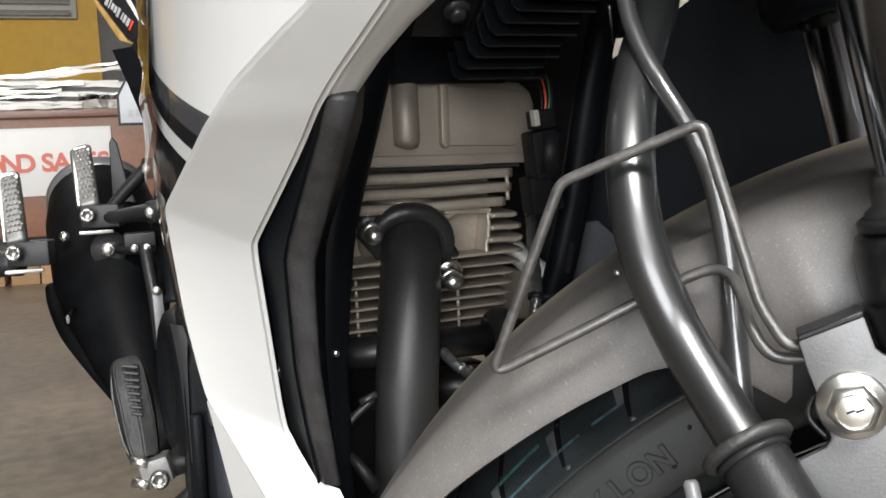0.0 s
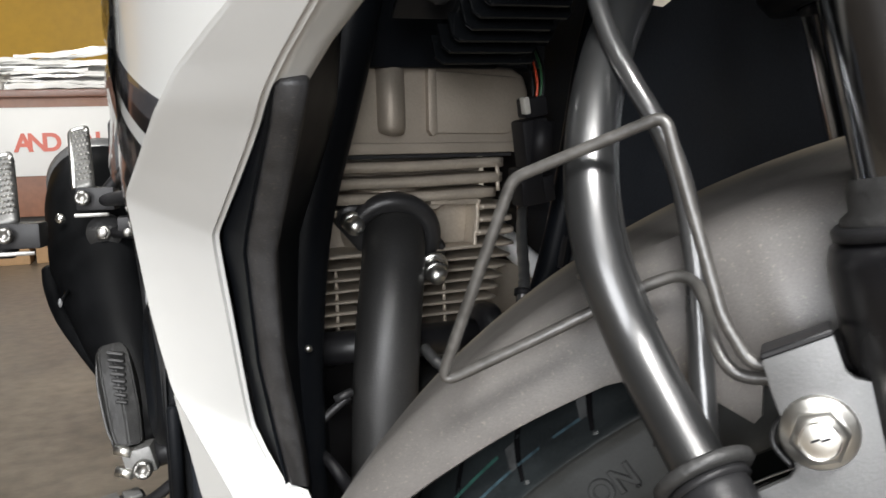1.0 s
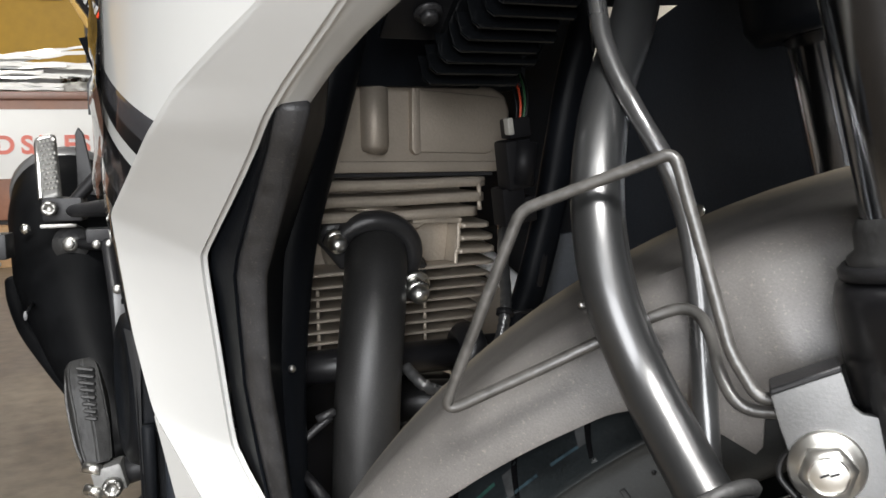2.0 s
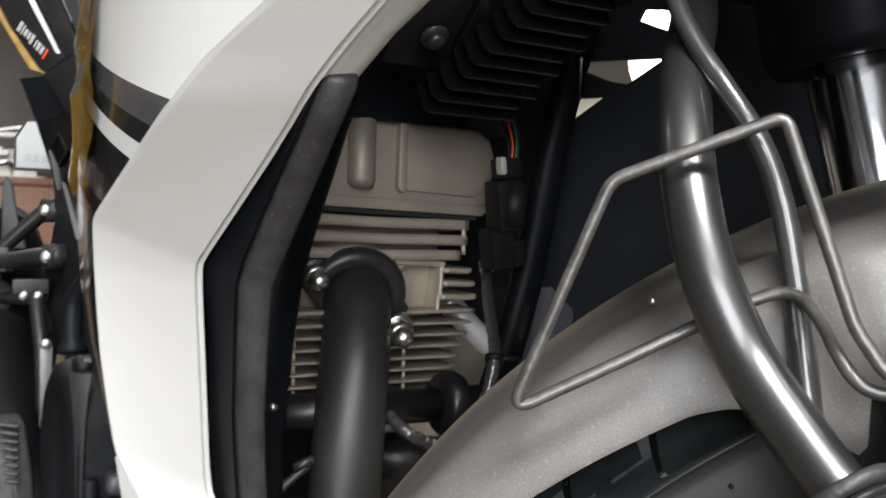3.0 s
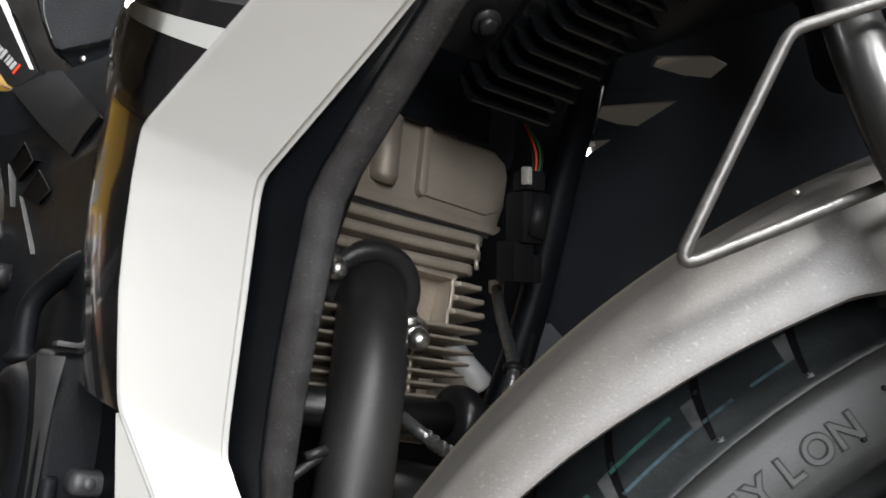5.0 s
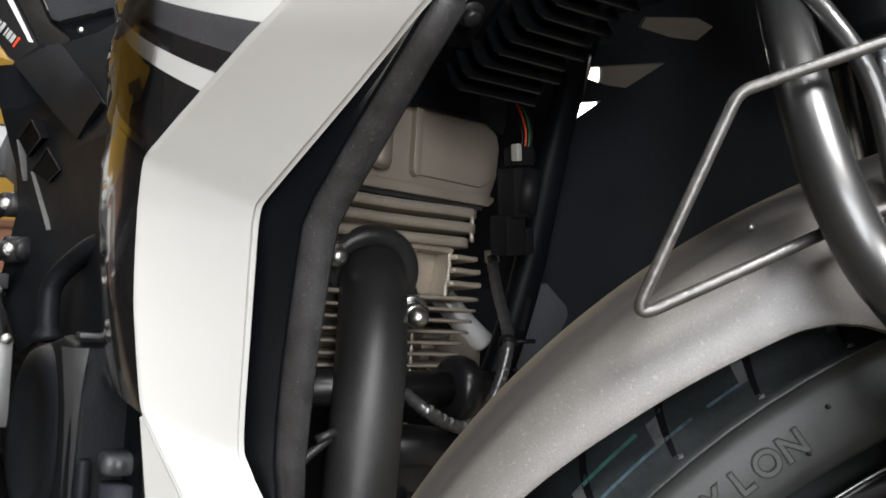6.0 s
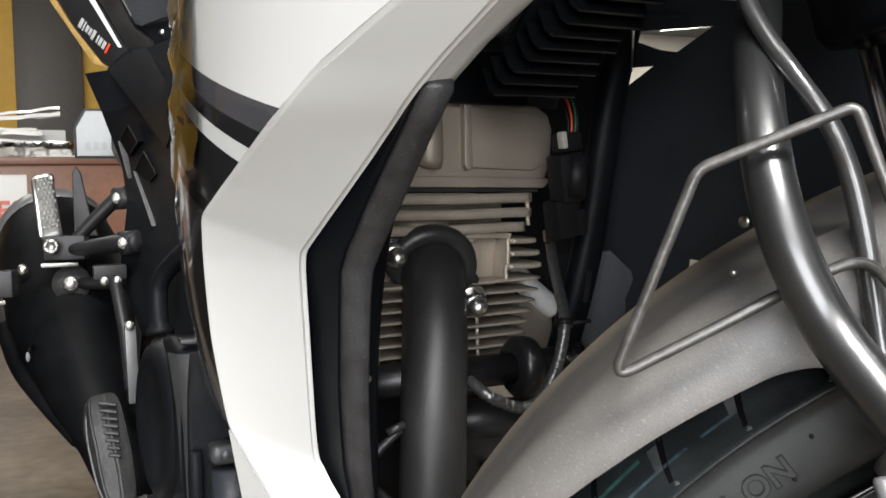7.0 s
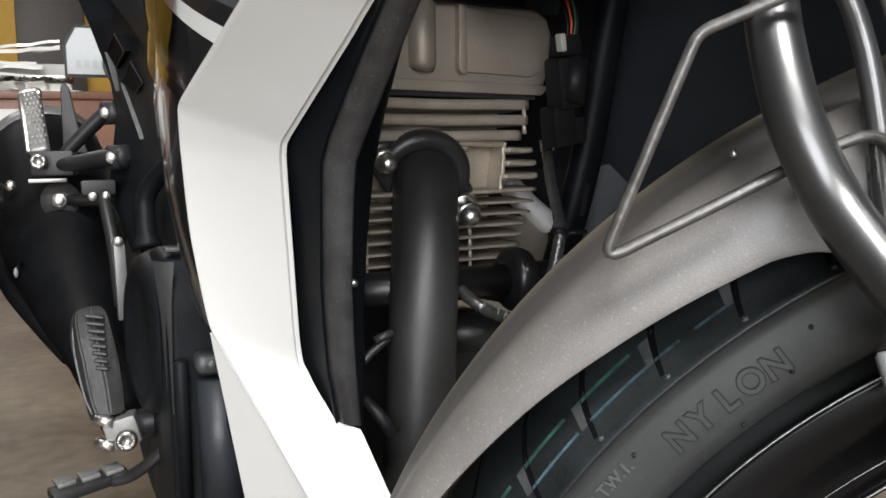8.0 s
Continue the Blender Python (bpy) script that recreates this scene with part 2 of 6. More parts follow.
WOOD_EDGE = material("brown_counter_edge", (0.17, 0.075, 0.045), 0.35, var=0.2, grain=50, stain=6, bump=0.1)
CARDBOARD = material("tan_cardboard", (0.42, 0.26, 0.13), 0.75, var=0.14, grain=60, stain=8, bump=0.2, object_random=0.15)
SIGN = material("white_sign_board", (0.74, 0.74, 0.72), 0.45, var=0.03, grain=10, stain=3, bump=0.03)
SIGN_RED = material("red_sign_letters", (0.62, 0.15, 0.105), 0.5, var=0.08, grain=30, bump=0.03)
WRAPPED = material("white_panel_in_clear_wrap", (0.74, 0.74, 0.73), 0.12, var=0.08, grain=30, stain=12, bump=0.5, bump_scale=40, coat=1.0)
PAPER = material("white_paper", (0.72, 0.72, 0.70), 0.6, var=0.06, bump=0.1)
LOUVRE = material("grey_louvre_slats", (0.38, 0.37, 0.34), 0.5, var=0.12, bump=0.1)


def clear_film(name, rough, wave):
    m = bpy.data.materials.new(name)
    m.use_nodes = True
    nt = m.node_tree
    nt.nodes.clear()
    out = nt.nodes.new("ShaderNodeOutputMaterial")
    mix = nt.nodes.new("ShaderNodeMixShader")
    tr = nt.nodes.new("ShaderNodeBsdfTransparent")
    tr.inputs[0].default_value = (0.93, 0.93, 0.92, 1)
    gl = nt.nodes.new("ShaderNodeBsdfGlossy")
    gl.inputs["Roughness"].default_value = rough
    fr = nt.nodes.new("ShaderNodeFresnel")
    fr.inputs[0].default_value = 1.45
    nz = nt.nodes.new("ShaderNodeTexNoise")
    nz.inputs["Scale"].default_value = wave
    tc = nt.nodes.new("ShaderNodeTexCoord")
    bp = nt.nodes.new("ShaderNodeBump")
    bp.inputs["Strength"].default_value, bp.inputs["Distance"].default_value = 0.55, 0.004
    nt.links.new(tc.outputs["Object"], nz.inputs["Vector"])
    nt.links.new(nz.outputs["Fac"], bp.inputs["Height"])
    nt.links.new(bp.outputs[0], gl.inputs["Normal"])
    nt.links.new(bp.outputs[0], fr.inputs["Normal"])
    nt.links.new(fr.outputs[0], mix.inputs[0])
    nt.links.new(tr.outputs[0], mix.inputs[1])
    nt.links.new(gl.outputs[0], mix.inputs[2])
    nt.links.new(mix.outputs[0], out.inputs[0])
    return m


FILM = clear_film("clear_protective_film", 0.02, 24)
WRAP = clear_film("crinkled_plastic_wrap", 0.10, 9)


def glow(name, colour, strength):
    m = bpy.data.materials.new(name)
    m.use_nodes = True
    b = m.node_tree.nodes["Principled BSDF"]
    b.inputs["Base Color"].default_value = (0.8, 0.8, 0.8, 1)
    b.inputs["Emission Color"].default_value = (*colour, 1)
    b.inputs["Emission Strength"].default_value = strength
    return m


TUBE_GLOW = glow("lit_fluorescent_tube", (1.0, 0.97, 0.92), 9.0)

# ---------------------------------------------------------------- mesh helpers
UP = Vector((0, 0, 1))
WORLD_OF = {}


def V(*a):
    return Vector(a if len(a) > 1 else a[0])


def thing(name, at, label, category, group="", kind=""):
    e = new(name)
    e.empty_display_size = 0.05
    e.matrix_basis = Matrix.Translation(at)
    WORLD_OF[e.name] = Matrix.Translation(at)
    return tagged(e, label, category, group, kind)


def mesh_ob(name, bm, mats, smooth=True, angle=38):
    me = bpy.data.meshes.new(name)
    if smooth:
        for f in bm.faces:
            f.smooth = True
        for e in bm.edges:
            if len(e.link_faces) == 2 and e.calc_face_angle(0) > radians(angle):
                e.smooth = False
    bmesh.ops.recalc_face_normals(bm, faces=bm.faces)
    bm.to_mesh(me)
    bm.free()
    for m in (mats if isinstance(mats, (list, tuple)) else [mats]):
        me.materials.append(m)
    return new(name, me)


def part(name, bm, mats, parent, label="", smooth=True, angle=38):
    ob = mesh_ob(name, bm, mats, smooth, angle)
    ob.parent = parent
    ob.matrix_parent_inverse = WORLD_OF.get(parent.name, Matrix()).inverted()
    WORLD_OF[ob.name] = Matrix()
    return tagged(ob, label) if label else ob


def axes(origin, u, v):
    """Frame with x along u, y towards v, z across."""
    u = V(u).normalized()
    w = u.cross(V(v)).normalized()
    v2 = w.cross(u)
    m = Matrix((u, v2, w)).transposed().to_4x4()
    m.translation = origin
    return m


def box(size, m=Matrix(), bevel=0.0, seg=2, bm=None, taper=None):
    own = bm is None
    b = bmesh.new()
    bmesh.ops.create_cube(b, size=1)
    for v in b.verts:
        v.co = Vector((v.co.x * size[0], v.co.y * size[1], v.co.z * size[2]))
        if taper and v.co.z > 0:
            v.co.x *= taper[0]
            v.co.y *= taper[1]
    if bevel:
        bmesh.ops.bevel(b, geom=b.edges[:], offset=bevel, segments=seg, affect="EDGES", profile=0.6)
    b.transform(m)
    if own:
        return b
    add(bm, b)
    return bm


def add(bm, other):
    me = bpy.data.meshes.new("tmp")
    other.to_mesh(me)
    other.free()
    bm.from_mesh(me)
    bpy.data.meshes.remove(me)
    return bm


def smooth_path(pts, n=8):
    pts = [V(p) for p in pts]
    out = []
    for i in range(len(pts) - 1):
        p0 = pts[i - 1] if i else pts[i] * 2 - pts[i + 1]
        p1, p2 = pts[i], pts[i + 1]
        p3 = pts[i + 2] if i + 2 < len(pts) else p2 * 2 - p1
        for k in range(n):
            t = k / n
            out.append(0.5 * ((2 * p1) + (p2 - p0) * t + (2 * p0 - 5 * p1 + 4 * p2 - p3) * t * t + (3 * p1 - p0 - 3 * p2 + p3) * t ** 3))
    out.append(pts[-1])
    return out


def fillet_path(pts, r, n=6):
    """Straight runs joined by rounded bends."""
    pts = [V(p) for p in pts]
    out = [pts[0]]
    for a, b, c in zip(pts, pts[1:], pts[2:]):
        da, dc = (a - b), (c - b)
        k = min(r, da.length * 0.45, dc.length * 0.45)
        p, q = b + da.normalized() * k, b + dc.normalized() * k
        for i in range(n + 1):
            t = i / n
            out.append((1 - t) ** 2 * p + 2 * t * (1 - t) * b + t * t * q)
    out.append(pts[-1])
    return out


def tube(path, radius, seg=16, bm=None, caps=True, section=None):
    """A swept tube; radius is a number or a function of 0..1; section scales the ring (a, b)."""
    own = bm is None
    bm = bm or bmesh.new()
    n = len(path)
    t0 = (path[1] - path[0]).normalized()
    side = t0.cross(UP if abs(t0.z) < 0.9 else V(1, 0, 0)).normalized()
    rings = []
    for i, p in enumerate(path):
        t = (path[min(i + 1, n - 1)] - path[max(i - 1, 0)]).normalized()
        side = (side - t * side.dot(t)).normalized()
        up = side.cross(t)
        r = radius(i / (n - 1)) if callable(radius) else radius
        a, b = section or (1, 1)
        rings.append([bm.verts.new(p + (side * math.cos(k * math.tau / seg) * a + up * math.sin(k * math.tau / seg) * b) * r) for k in range(seg)])
    for r0, r1 in zip(rings, rings[1:]):
        for k in range(seg):
            bm.faces.new((r0[k], r0[(k + 1) % seg], r1[(k + 1) % seg], r1[k]))
    if caps:
        bm.faces.new(rings[0][::-1])
        bm.faces.new(rings[-1])
    return bm


def lathe(profile, m=Matrix(), seg=32, bm=None, start=0.0, sweep=math.tau):
    """Profile of (radius, height) round the local z."""
    bm = bm or bmesh.new()
    full = abs(sweep - math.tau) < 1e-6
    cols = seg if full else seg + 1
    rings = []
    for r, h in profile:
        if r < 1e-6:
            rings.append([bm.verts.new(m @ V(0, 0, h))])
        else:
            rings.append([bm.verts.new(m @ V(r * math.cos(start + k * sweep / seg), r * math.sin(start + k * sweep / seg), h)) for k in range(cols)])
    for a, b in zip(rings, rings[1:]):
        for k in range(seg):
            k2 = (k + 1) % cols
            q = [a[k % len(a)], a[k2 % len(a)], b[k2 % len(b)], b[k % len(b)]]
            q = list(dict.fromkeys(q))
            if len(q) > 2:
                bm.faces.new(q)
    return bm


def hexagon(across, h0, h1, m, chamfer=0.0006, bm=None):
    r = across / math.sqrt(3)
    return lathe([(0, h0), (r, h0), (r, h1 - chamfer), (r - chamfer * 1.6, h1), (0, h1)], m, 6, bm)


def prism(poly, m, depth, bevel=0.0, seg=2, bm=None):
    """Polygon in the local xy plane, thick along -z."""
    b = bmesh.new()
    top = [b.verts.new((x, y, 0)) for x, y in poly]
    low = [b.verts.new((x, y, -depth)) for x, y in poly]
    b.faces.new(top)
    b.faces.new(low[::-1])
    k = len(poly)
    for i in range(k):
        b.faces.new((top[i], low[i], low[(i + 1) % k], top[(i + 1) % k]))
    bmesh.ops.recalc_face_normals(b, faces=b.faces)
    if bevel:
        bmesh.ops.bevel(b, geom=b.edges[:], offset=bevel, segments=seg, affect="EDGES", profile=0.6)
    b.transform(m)
    return add(bm, b) if bm else b


def sheet(rows, thick=0.0, closed=False):
    """Grid of points to a skin, thickened along its normals."""
    bm = bmesh.new()
    g = [[bm.verts.new(p) for p in r] for r in rows]
    for a, b in zip(g, g[1:]):
        for k in range(len(a) - 1):
            bm.faces.new((a[k], a[k + 1], b[k + 1], b[k]))
    bmesh.ops.recalc_face_normals(bm, faces=bm.faces)
    if thick:
        bmesh.ops.solidify(bm, geom=bm.faces[:], thickness=thick)
    return bm


def text_mesh(body, size, depth, bold=0.0):
    cu = bpy.data.curves.new("txt", "FONT")
    cu.body, cu.size, cu.extrude, cu.offset = body, size, depth, bold
    cu.align_x, cu.align_y = "CENTER", "CENTER"
    tmp = new("txt", cu)
    bpy.context.view_layer.update()
    me = bpy.data.meshes.new_from_object(tmp.evaluated_get(bpy.context.evaluated_depsgraph_get()))
    bpy.data.objects.remove(tmp)
    bpy.data.curves.remove(cu)
    bm = bmesh.new()
    bm.from_mesh(me)
    bpy.data.meshes.remove(me)
    return bm


# ---------------------------------------------------------------- the room
X0, X1, Y0, Y1, HC = -4.5, 9.5, -4.6, 11.0, 3.1


def wall(name, a, b, z0, z1, mat):
    a, b = V(*a, 0), V(*b, 0)
    m = axes((a + b) / 2 + UP * (z0 + z1) / 2, b - a, UP)
    ob = mesh_ob(name, box(((b - a).length, z1 - z0, 0.15), m), mat)
    return tagged(ob, kind="structure")


floor = tagged(mesh_ob("floor", box((X1 - X0 + 4, Y1 - Y0 + 6, 0.2), Matrix.Translation(((X0 + X1) / 2, (Y0 + Y1) / 2, -0.1))), CONCRETE),
               "worn brownish polished concrete shop floor", "floor", kind="structure")
tagged(mesh_ob("ceiling", box((X1 - X0, Y1 - Y0, 0.1), Matrix.Translation(((X0 + X1) / 2, (Y0 + Y1) / 2, HC + 0.05))), CEIL),
       "plain grey shop ceiling sheets", "ceiling", kind="structure")
# unseen west wall and the east wall coloured dark only to dim reflections
wall("wall_west", (X0, Y0), (X0, Y1), 0, HC, DARK_POST)
wall("wall_east", (X1, Y0), (X1, Y1), 0, HC, DARK_POST)
wall("wall_north", (X0, 8.6), (1.4, 8.6), 0, HC, YELLOW)
wall("wall_north_east", (1.4, Y1), (X1, Y1), 0, HC, WALL)
wall("wall_return", (1.4, 8.6), (1.4, Y1), 0, HC, WALL)
# the shop front: piers and lintel round a wide opening
wall("wall_south_pier", (X0, Y0), (-4.3, Y0), 0, HC, WALL)
wall("wall_south_east", (-0.25, Y0), (X1, Y0), 0, HC, DARK_POST)
wall("wall_south_lintel", (-4.3, Y0), (-0.25, Y0), 2.85, HC, WALL)

# ---------------------------------------------------------------- counter end of the shop
def make_post():
    t = thing("wall_post", (0.04, 8.4, 0), "dark brown timber post against the yellow wall", "post", kind="structure")
    part("post_shaft", box((0.52, 0.16, HC - 0.01), Matrix.Translation((0.07, 8.42, HC / 2)), 0.01), DARK_POST, t)
    return t


make_post()


def make_louvre_window():
    t = thing("window_1", (-1.0, 8.5, 1.9), "grey louvred window high in the yellow wall", "window", kind="structure")
    part("window_frame", box((1.25, 0.06, 0.62), Matrix.Translation((-0.98, 8.5, 2.24)), 0.01), LOUVRE, t)
    for i in range(6):
        part("slat", box((1.15, 0.09, 0.012), Matrix.Translation((-0.98, 8.45, 1.98 + i * 0.095)) @ pose(0, 0, 0, 35), 0.003), LOUVRE, t)
    return t


make_louvre_window()


def make_counter():
    t = thing("counter", (-1.4, 6.2, 0), "reddish brown laminate shop counter with a dark edge", "counter")
    part("front_panel", box((4.0, 0.03, 0.70), Matrix.Translation((-1.22, 5.905, 0.605)), 0.004), WOOD, t)
    part("side_panel", box((0.03, 0.66, 0.70), Matrix.Translation((0.765, 6.25, 0.605)), 0.004), WOOD, t)
    part("side_panel", box((0.03, 0.66, 0.70), Matrix.Translation((-3.205, 6.25, 0.605)), 0.004), WOOD, t)
    part("worktop", box((4.1, 0.78, 0.045), Matrix.Translation((-1.22, 6.24, 0.975)), 0.006), WOOD_EDGE, t)
    part("plinth", box((3.8, 0.60, 0.250), Matrix.Translation((-1.22, 6.32, 0.1250)), 0.004), DARK_POST, t)
    return t


make_counter()


def make_sign():
    t = thing("sign_board", (-0.72, 5.87, 0.45), "white sign board with red capitals on the counter front", "sign")
    part("board", box((1.20, 0.012, 0.40), Matrix.Translation((-0.70, 5.880, 0.695)), 0.002), SIGN, t)
    for word, x in (("AND", -0.660), ("SALES", -0.307)):
        for i, ch in enumerate(word):
            b = text_mesh(ch, 0.146, 0.002, 0.0045)
            b.transform(Matrix.Translation((x + 0.0775 * (i - (len(word) - 1) / 2), 5.871 - 0.0005 * i, 0.685)) @ pose(0, 0, 0, 90))
            part("letter", b, SIGN_RED, t, "red capital letter", smooth=False)
    return t


make_sign()


def make_carton(at, size, rz):
    t = thing("cardboard_box", at, "tan cardboard carton on the floor under the counter", "box", "cartons by the counter")
    m = Matrix.Translation(at) @ pose(0, 0, 0, 0, 0, rz)
    part("carton", box(size, m @ Matrix.Translation((0, 0, size[2] / 2)), 0.004), CARDBOARD, t)
    part("flap", box((size[0] * 0.98, size[1] * 0.48, 0.004), m @ Matrix.Translation((0, -size[1] * 0.25, size[2] + 0.002)), 0.001), CARDBOARD, t)
    return t


for i, (x, w, h) in enumerate(((-1.05, 0.20, 0.22), (-0.80, 0.16, 0.19), (-0.62, 0.15, 0.23), (-0.42, 0.2, 0.2), (-0.12, 0.22, 0.22), (0.18, 0.2, 0.2))):
    make_carton((x, 5.72 + 0.02 * (i % 3), 0), (w, 0.2, h), 4 * (i % 3) - 4)


def make_wrap(at, size, seed):
    rng = random.Random(seed)
    t = thing("plastic_wrapped_bundle", at, "bundle in crinkled clear plastic wrap on the counter", "bundle", "bundles on the counter")
    part("packed_parts", box((size[0] * 0.9, size[1] * 0.8, size[2] * 0.6), Matrix.Translation(V(at) + UP * size[2] * 0.3), 0.02), PAPER, t)
    rows = []
    for j in range(9):
        row = []
        for i in range(25):
            u, v = i / 24 - 0.5, j / 8 * math.pi
            k = 1 + rng.uniform(-0.16, 0.16)
            row.append(V(at) + V(u * size[0], -math.cos(v) * size[1] * 0.55 * k, 0.003 + math.sin(v) * size[2] * k))
        rows.append(row)
    part("wrapping", sheet(rows), WRAP, t, "clear crinkled film")
    return t


def make_strips():
    """Long wrapped body panels lying across one another."""
    t = thing("wrapped_trim_strips", (-0.5, 6.1, 0.998), "long white plastic wrapped strips piled on the counter", "strip")
    rng = random.Random(21)
    for i in range(13):
        z, w = 1.012 + 0.021 * i, rng.uniform(0.8, 1.5)
        x, y, a = -0.62 + rng.uniform(-0.25, 0.25), 6.00 + 0.022 * i, rng.uniform(-2.5, 2.5)
        if i > 9:
            a, x, w = rng.uniform(3, 8), -0.35, 0.9
        tall = rng.uniform(0.010, 0.026)
        rows = [[V(x + (k / 16 - 0.5) * w, y + d + 0.02 * math.sin(k * 0.7 + i), z + math.tan(radians(a)) * (k / 16 - 0.5) * w + 0.004 * math.sin(k * 1.9 + i * 2) + q) for k in range(17)]
                for d, q in ((-0.02, 0.0), (-0.012, tall), (0.03, tall + 0.006), (0.10, tall))]
        part("strip", sheet(rows, 0.003), PAPER if i % 3 == 1 else WRAPPED, t)
    part("support_block", box((1.5, 0.24, 0.20), Matrix.Translation((-0.62, 6.43, 1.098)), 0.01), PAPER, t)
    return t


make_strips()
make_wrap((-1.15, 6.02, 0.998), (0.7, 0.22, 0.10), 3)
make_wrap((-0.05, 6.06, 0.998), (0.45, 0.22, 0.09), 5)
paper = thing("paper_stack", (0.1, 6.1, 0.998), "loose white papers lying on the counter", "paper", "papers")
for i in range(4):
    part("sheet", box((0.30, 0.21, 0.004), Matrix.Translation((0.08 - 0.05 * i, 6.02 + 0.02 * i, 1.001 + 0.0045 * i)) @ pose(0, 0, 0, 0, 0, 13 * i - 20)), PAPER, paper)


def make_tube_lamp(at, rz):
    t = thing("fluorescent_lamp", at, "twin white fluorescent tube fitting under the ceiling", "lamp", "ceiling tubes")
    m = Matrix.Translation(at) @ pose(0, 0, 0, 0, 0, rz)
    part("housing", box((1.3, 0.16, 0.06), m @ Matrix.Translation((0, 0, -0.03)), 0.01), CEIL, t)
    for s in (-0.045, 0.045):
        part("tube", tube([m @ V(-0.6, s, -0.085), m @ V(0.6, s, -0.085)], 0.016, 10), TUBE_GLOW, t, "glowing tube")
    return t


for at, rz in (((-0.20, -1.75), 0), ((-1.3, -0.6), 0), ((-1.3, 2.6), 0), ((1.9, 0.6), 0), ((-0.8, 5.2), 0)):
    make_tube_lamp((*at, HC), rz)


def make_panel_lamp(at, rz):
    t = thing("ceiling_panel_light", at, "bright white rectangular panel light under the ceiling", "lamp", "ceiling panels")
    m = Matrix.Translation(at) @ pose(0, 0, 0, 0, 0, rz)
    part("frame", box((1.28, 0.78, 0.05), m @ Matrix.Translation((0, 0, -0.025)), 0.008), CEIL, t)
    part("diffuser", box((1.20, 0.70, 0.012), m @ Matrix.Translation((0, 0, -0.056)), 0.004), TUBE_GLOW, t, "glowing white diffuser")
    return t


for k in range(4):
    make_panel_lamp((5.34 + 0.80 * k, 6.88 + 0.95 * k, HC), 49)

# ---------------------------------------------------------------- the motorcycle
BIKE = thing("motorcycle", (0.2, 0.75, 0), "white and black naked motorcycle with its front wheel turned aside", "motorcycle")

# front wheel: centre, heading, right-hand side
WC = V(0.350, 0.230, 0.303)
FW = V(math.sin(radians(52)), -math.cos(radians(52)), 0)
RT = V(-math.cos(radians(52)), -math.sin(radians(52)), 0)


def wp(fwd, up, lat):
    return WC + FW * fwd + UP * up + RT * lat


def wa(r, ang, lat):
    """Radius, degrees behind the top, side."""
    return WC + (-FW * math.sin(radians(ang)) + UP * math.cos(radians(ang))) * r + RT * lat


WM = axes(WC, -FW, UP)
if WM.to_3x3().col[2].dot(RT) < 0:
    WM = axes(WC, FW, UP)


